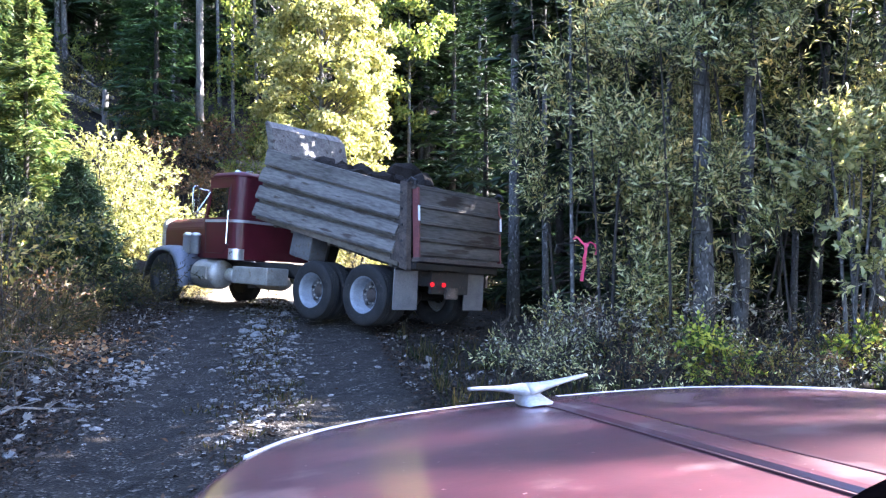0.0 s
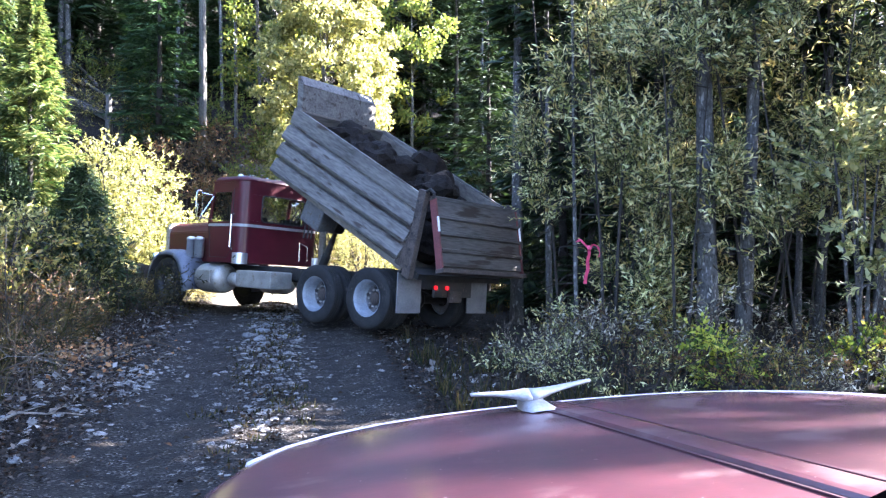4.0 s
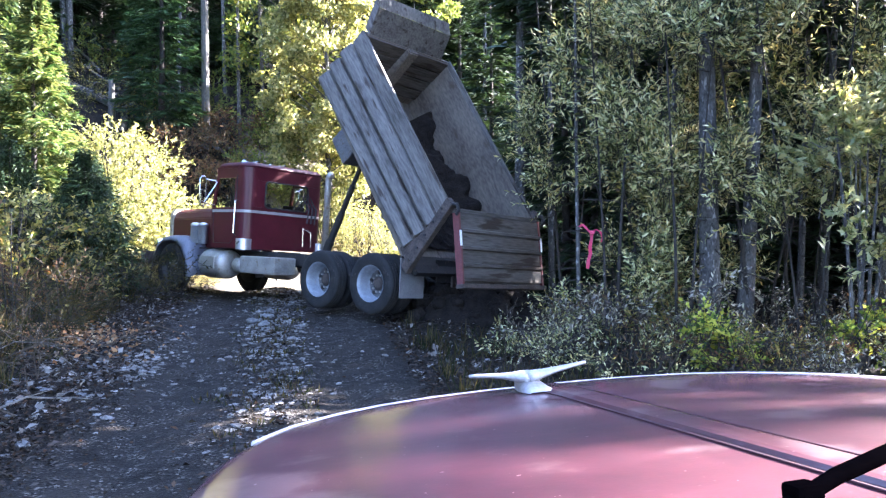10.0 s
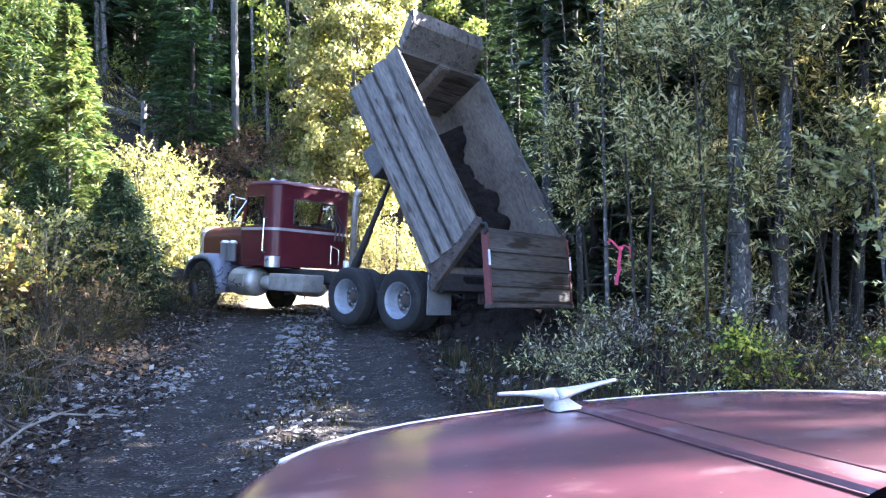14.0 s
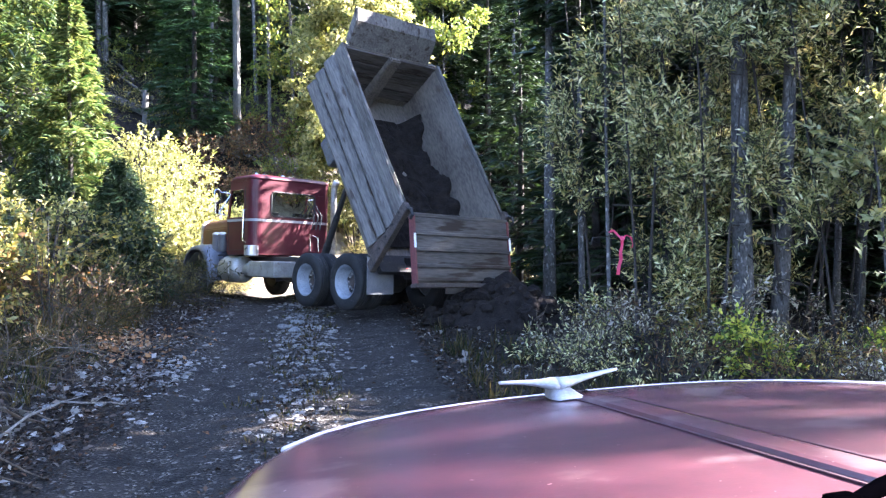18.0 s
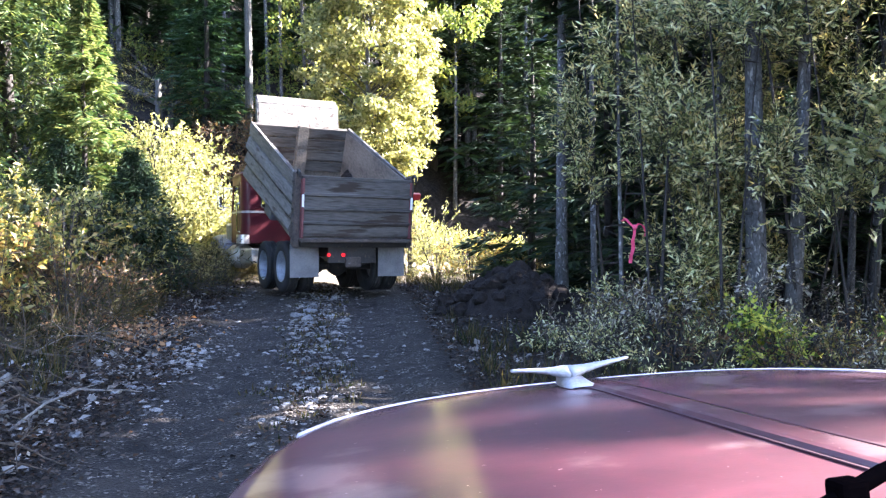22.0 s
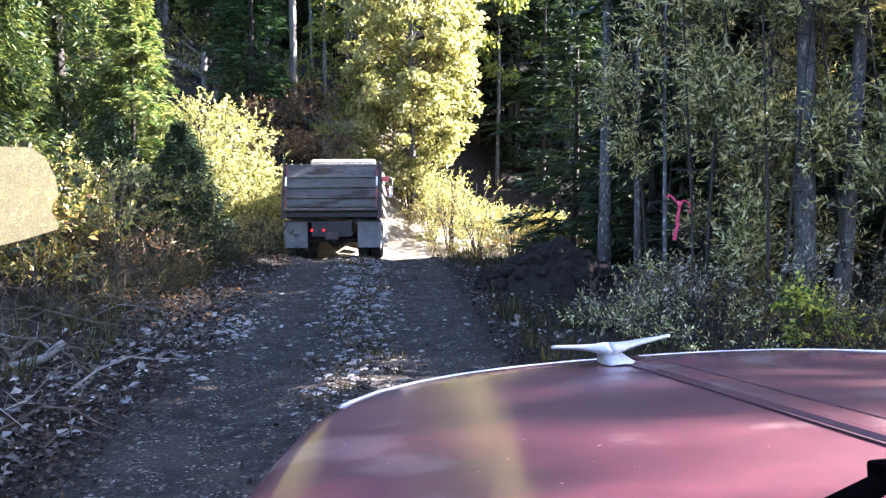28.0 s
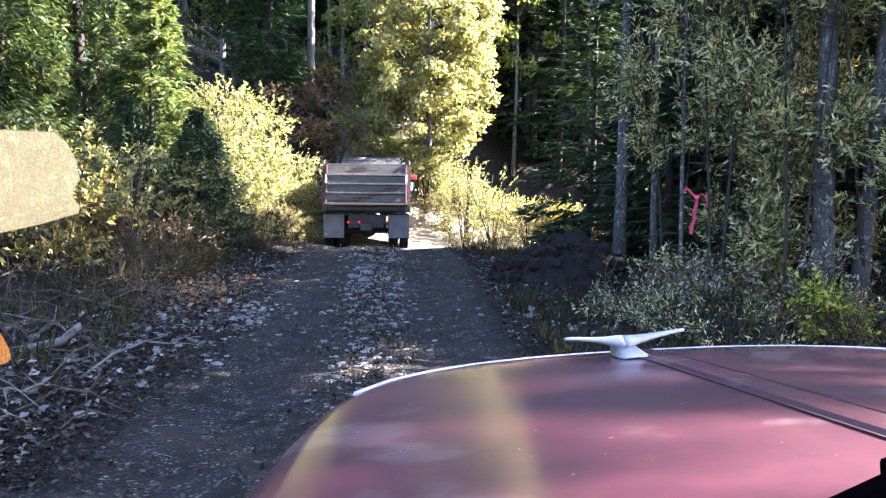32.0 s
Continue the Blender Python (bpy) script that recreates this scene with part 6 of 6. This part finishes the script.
def grass():
    g = np.random.RandomState(6)
    P, H = [], []
    spec = [(240, lambda: (float(road_mid(yy)) - float(road_half(yy)) - 0.7 - abs(g.normal(0, 1.6)), 0.26)),
            (200, lambda: (float(road_mid(yy)) + float(road_half(yy)) + 0.4 + abs(g.normal(0, 1.6)), 0.28)),
            (140, lambda: (float(road_mid(yy)) + g.normal(0.1, 0.25), 0.08))]
    for count, fn in spec:
        for k in range(count):
            yy = 5.5 + 21 * g.uniform()
            x, h = fn()
            if -1.4 < x < 2.2 and 12.6 < yy < 15.6:
                continue
            for j in range(16):
                a, b = x + g.normal(0, 0.07), yy + g.normal(0, 0.07)
                P.append((a, b, rough_land(x, yy) - 0.02))
                H.append(h * g.uniform(0.5, 1.5))
    P, H = np.array(P), np.array(H)
    n = len(P)
    A = np.stack([g.normal(0, 0.38, n), g.normal(0, 0.38, n), np.ones(n)], 1)
    ob = leaf_mesh("grass", P, A, unit(g, n), H, 0.016, L_GRASS, fold=0.0)
    tagged(ob, "dry yellow-green grass along the track", "grass", kind="stuff")


def rocks():
    rng = random.Random(21)
    for k in range(34):
        y = rng.uniform(5.0, 10.5)
        x = float(road_mid(y)) - float(road_half(y)) - rng.uniform(-0.1, 1.5)
        s = rng.uniform(0.025, 0.06)
        ob = part("rock", lump(rng, s, rng.uniform(0.35, 0.6), 0.4, 2), M_STONE)
        ob.matrix_world = pose(x, y, at_ground(x, y, s * 0.25), 0, 0, rng.uniform(0, 360))
        tagged(ob, "pale angular rock on the shoulder of the track", "rock", "shoulder rocks")
    for x, y, s in [(-3.2, 13.5, 0.12), (-3.35, 13.1, 0.10), (-3.05, 12.7, 0.11), (-3.3, 14.1, 0.10), (-2.9, 12.2, 0.08), (-3.1, 12.95, 0.07)]:
        ob = part("rock", lump(rng, s, 0.55, 0.3, 2), M_STONE)
        ob.matrix_world = pose(x, y, at_ground(x, y, s * 0.2), 0, 0, rng.uniform(0, 360))
        tagged(ob, "pale rock on the crown of the track", "rock", "crown rocks")


def branches():
    rng = random.Random(31)
    for k in range(80):
        y = rng.uniform(5.0, 11.0)
        x = float(road_mid(y)) - float(road_half(y)) - rng.uniform(0.1, 2.6)
        l, a = rng.uniform(0.4, 1.4), rng.uniform(0, math.tau)
        bm = bmesh.new()
        pts = [(l * f * math.cos(a) + 0.06 * math.sin(f * 5 + k), l * f * math.sin(a) + 0.06 * math.cos(f * 4 + k), 0.05 + 0.16 * l * math.sin(f * 3) + 0.04 * math.sin(f * 9 + k)) for f in (0, 0.2, 0.4, 0.6, 0.8, 1.0)]
        r = rng.uniform(0.006, 0.016)
        pipe(pts, r, 5, bm, 0.4)
        for j in range(3):
            p = Vector(pts[1 + j])
            pipe([p, p + Vector((rng.uniform(-0.2, 0.2), rng.uniform(-0.2, 0.2), rng.uniform(0.02, 0.2)))], r * 0.5, 4, bm, 0.4)
        ob = part("dead_branch", bm, M_STALK if k % 4 else M_DEADWOOD)
        ob.matrix_world = pose(x, y, at_ground(x, y))
        tagged(ob, "bare grey fallen branch among the litter", "branch", "fallen branches")
    for k in range(26):
        x, y = rng.uniform(-16, -10), rng.uniform(28.5, 33.5)
        l, a = rng.uniform(0.8, 2.2), rng.uniform(0, math.tau)
        pts = [(l * f * math.cos(a), l * f * math.sin(a) * 0.5, 0.15 + 0.5 * l * f * rng.uniform(0.2, 0.9) + 0.1 * math.sin(f * 6 + k)) for f in (0, 0.35, 0.7, 1.0)]
        ob = part("dead_branch", pipe(pts, rng.uniform(0.015, 0.035), 5, None, 0.4), M_DEADWOOD)
        ob.matrix_world = pose(x, y, at_ground(x, y))
        tagged(ob, "bare grey dead branch on the slope", "branch", "slope branches")
    ob = part("dead_branch", pipe([(-0.35, -0.25, 0.02), (-0.1, -0.08, 0.06), (0.12, 0.0, 0.12), (0.26, 0.10, 0.26)], 0.05, 8, None, 0.7), M_DEADWOOD)
    ob.matrix_world = pose(-4.75, 6.9, at_ground(-4.75, 6.9))
    tagged(ob, "thick curved grey branch on the bank", "branch")
    for k in range(70):
        y = rng.uniform(7.5, 16)
        left = k % 5 != 0
        x = float(road_mid(y)) + (-1 if left else 1) * (float(road_half(y)) + rng.uniform(0.4, 2.6))
        if not left and 12.4 < y < 15.8 and x < 2.2:
            continue
        h = rng.uniform(0.35, 0.95)
        bm = pipe([(0, 0, -0.05), (rng.uniform(-.05, .05), rng.uniform(-.05, .05), h * 0.5), (rng.uniform(-.2, .2), rng.uniform(-.2, .2), h)], 0.007, 4, None, 0.5)
        for j in range(5):
            z = rng.uniform(0.4, 0.95) * h
            pipe([(0, 0, z), (rng.uniform(-.13, .13), rng.uniform(-.13, .13), z + 0.1)], 0.004, 3, bm, 0.5)
        ob = part("dry_weed", bm, M_STALK)
        ob.matrix_world = pose(x, y, at_ground(x, y))
        tagged(ob, "dry brown weed stalk with bare side shoots", "weed", "dry weeds")


stones()
litter()
grass()
rocks()
branches()


# ---- the soil: what lies on the ground and what leaves the box ----
def soil_pile():
    bm = bmesh.new()
    bmesh.ops.create_grid(bm, x_segments=60, y_segments=48, size=1)
    for v in bm.verts:
        x, y = v.co.x * 1.75, v.co.y * 1.35
        d = math.sqrt((x / 1.55) ** 2 + (y / 1.15) ** 2)
        z = 0.80 * max(0.0, 1 - d) ** 0.75 * (1.0 + 0.15 * math.sin(x * 2 + 1)) - 0.12 * d
        z += (0.24 * noise.noise((x * 2.6, y * 2.6, 3)) + 0.14 * noise.noise((x * 6, y * 6, 5)) + 0.04 * noise.noise((x * 15, y * 15, 7))) * (1.1 - min(1, d * 0.8))
        v.co = Vector((x, y, z))
    ob = part("soil_mound", bm, M_SOIL, smooth=False)
    tagged(ob, "heap of dark lumpy soil tipped beside the track", "soil")
    rng = random.Random(17)
    for k in range(130):
        a, d = rng.uniform(0, math.tau), rng.uniform(0.15, 0.95)
        s = rng.uniform(0.05, 0.17)
        x, y = math.cos(a) * 1.5 * d, math.sin(a) * 1.1 * d
        c = part("clod", lump(rng, s, 0.75, 0.35, 2), M_SOIL, ob)
        c.location = (x, y, 0.74 * (1 - d) ** 0.75 - 0.1 * d + s * 0.55)
    return ob


PILE = soil_pile()
rc = random.Random(9)
CLUMPS = []
for k in range(26):
    bx = 0.30 + 3.1 * ((k * 7) % 26) / 26
    by, bz = rc.uniform(-0.62, 0.62), 0.40 + 0.37 * (k % 3) + rc.uniform(-0.06, 0.08)
    s = rc.uniform(0.33, 0.44)
    c = part("soil_lump", lump(rc, s, 0.78, 0.45, 3), M_SOIL)
    tagged(c, "dark lump of moist soil from the load", "soil", "load of soil")
    CLUMPS.append((c, bx, by, bz, s))
residue = bmesh.new()
bmesh.ops.create_grid(residue, x_segments=90, y_segments=44, size=1)
for v in residue.verts:
    x, y = 1.6 + v.co.x * 1.55, v.co.y * 1.05
    v.co = Vector((x, y, 0.125 + max(-0.02, 0.045 + 0.07 * noise.noise((x * 3, y * 3, 1)) + 0.035 * noise.noise((x * 9, y * 9, 4)) + 0.10 * max(0, abs(y) - 0.7) + 1.5 * max(0, -y - 0.72) * max(0.15, 0.7 + 0.9 * noise.noise((x * 1.3, 2.2, 0.5)) + 0.3 * noise.noise((x * 4, y * 4, 3.1)) + 0.10 * noise.noise((x * 9, y * 9, 6.1)) - 0.15 * (x - 1.0)))))
part("soil_residue", residue, M_SOIL, BOX, "dark soil stuck to the floor of the box")

# ---- what moves ----
REST = (-1.184, 14.525, 0.138, 140.66, 0.2, 4.69)
DRIVE = [(0, *REST), (16.3, *REST), (17, -1.50, 14.98, 0.185, 138.85, -0.5, 4.5), (18, -2.117, 15.425, 0.21, 134.8, -1.3, 3.4), (19, -2.62, 15.80, 0.21, 131.2, -1.6, 3.2), (20, -2.96, 16.05, 0.215, 127.9, -2.2, 2.8),
         (21, -3.30, 16.42, 0.213, 125.1, -2.3, 2.2), (22, -3.62, 16.75, 0.212, 121.7, -2.0, 1.7), (23, -3.90, 17.05, 0.21, 116.9, -1.7, 1.1), (24, -4.23, 17.45, 0.19, 112.4, -1.6, 0.7), (25, -4.57, 17.95, 0.165, 108.7, -2.0, 0.5),
         (26.5, -4.95, 19.2, 0.06, 103.2, -2.8, 0), (28, -5.28, 20.7, -0.08, 99.0, -3.4, -0.3), (30, -5.56, 22.6, -0.21, 97.9, -3.7, -0.5), (32, -5.43, 23.2, -0.32, 100.3, -3.4, -0.3)]
TIP = [(0, 11.5), (1, 14.5), (2, 18.5), (3, 22.7), (3.5, 24.5), (4.5, 29), (6, 37.2), (7, 43.5), (8, 49), (9, 52.1), (10, 54), (13, 55.5), (16.5, 57.5), (18, 57.3), (19, 52.7), (20, 38.5), (21, 30.8), (22, 22.8), (23, 16), (24, 11.3), (25, 7.6), (26.5, 3), (28, 0), (32, 0)]
SWING = [(0, 17), (3.2, 17), (3.6, 26), (4.2, 42), (6, 52), (9, 61), (13, 64), (17, 66), (18, 64), (19, 57), (19.6, 28), (20, 17), (32, 17)]


def tip_at(t):
    return float(np.interp(t, [a for a, _ in TIP], [b for _, b in TIP]))


def motions():
    rows = [(r[0], pose(r[1], r[2], r[3], r[6], -r[5], r[4])) for r in DRIVE]
    walk(TRUCK, rows)
    walk(BOX, [(t, pose(HX, 0, HZ, 0, -a, 0)) for t, a in TIP])
    walk(GATE, [(t, pose(-0.10, 0, 1.30, 0, a, 0)) for t, a in SWING])
    ts = [0, 16.3] + [16.5 + 0.25 * k for k in range(63)]
    px = [float(np.interp(t, [r[0] for r in DRIVE], [r[1] for r in DRIVE])) for t in ts]
    py = [float(np.interp(t, [r[0] for r in DRIVE], [r[2] for r in DRIVE])) for t in ts]
    gone = np.concatenate([[0], np.cumsum(np.hypot(np.diff(px), np.diff(py)))])
    for w, (x, s, n) in zip(WHEEL_OBS, WHEELS):
        loc = w.location.copy()
        walk(w, [(t, pose(*loc, 0, math.degrees(g / 0.52), 0)) for t, g in zip(ts, gone)])
    base = Vector((1.95, 0.0, 0.75))
    hs = [[], [], [], []]
    for k in range(65):
        t = k * 0.5
        a = radians(tip_at(t))
        end = Vector((HX + 2.75 * math.cos(a) + 0.6 * math.sin(a), 0.0, HZ + 2.75 * math.sin(a) - 0.6 * math.cos(a)))
        d = end - base
        L = d.length
        d.normalize()
        turn = math.degrees(math.atan2(d.x, d.z))
        for j, q in enumerate((0.0, *(0.55 + (L - 0.55) * i / 3 for i in (1, 2, 3)))):
            hs[j].append((t, pose(*(base + d * q), 0, turn, 0)))
    for ob, r in zip((SLEEVE, *RODS), hs):
        walk(ob, r)
    # the soil slides to the gate, falls and comes to lie within the heap
    body = rows[0][1]
    for k, (c, bx, by, bz, s) in enumerate(sorted(CLUMPS, key=lambda q: q[1])):
        go = 3.3 + 0.15 * k
        slide = 0.5 + 0.22 * bx

        def in_box(t, x, z):
            return (body @ pose(HX, 0, HZ, 0, -tip_at(t), 0) @ pose(x, by, z)).translation
        kr = []
        for j in range(int(go * 4) + 1):
            t = j * 0.25
            kr.append((t, pose(*in_box(t, bx, bz), 0, -tip_at(t), 140)))
        for j in range(1, 5):
            f = j / 4
            t = go + slide * f
            x = bx + (0.25 - bx) * f ** 1.6
            kr.append((t, pose(*in_box(t, x, bz + (min(bz, 0.6) - bz) * f), 0, -tip_at(t), 140)))
        rr = random.Random(k)
        an, dd = rr.uniform(0, math.tau), rr.uniform(0, 0.55)
        fx, fy = 0.35 + math.cos(an) * 0.9 * dd, 14.0 + math.sin(an) * 0.7 * dd
        fz = at_ground(fx, fy) + 0.05 + 0.35 * (1 - dd) - 0.15
        te = go + slide + 0.6
        kr.append((te, pose(fx, fy, fz, 20, -40, 150)))
        kr.append((32, pose(fx, fy, fz, 20, -40, 150)))
        walk(c, kr)
    zg = float(land(0.35, 14.0))
    walk(PILE, [(0, pose(0.35, 14.0, zg - 1.25)), (3.3, pose(0.35, 14.0, zg - 1.25)), (4.5, pose(0.35, 14.0, zg - 0.72)), (6, pose(0.35, 14.0, zg - 0.40)), (9, pose(0.35, 14.0, zg - 0.02)), (11, pose(0.35, 14.0, zg)), (32, pose(0.35, 14.0, zg))])


motions()
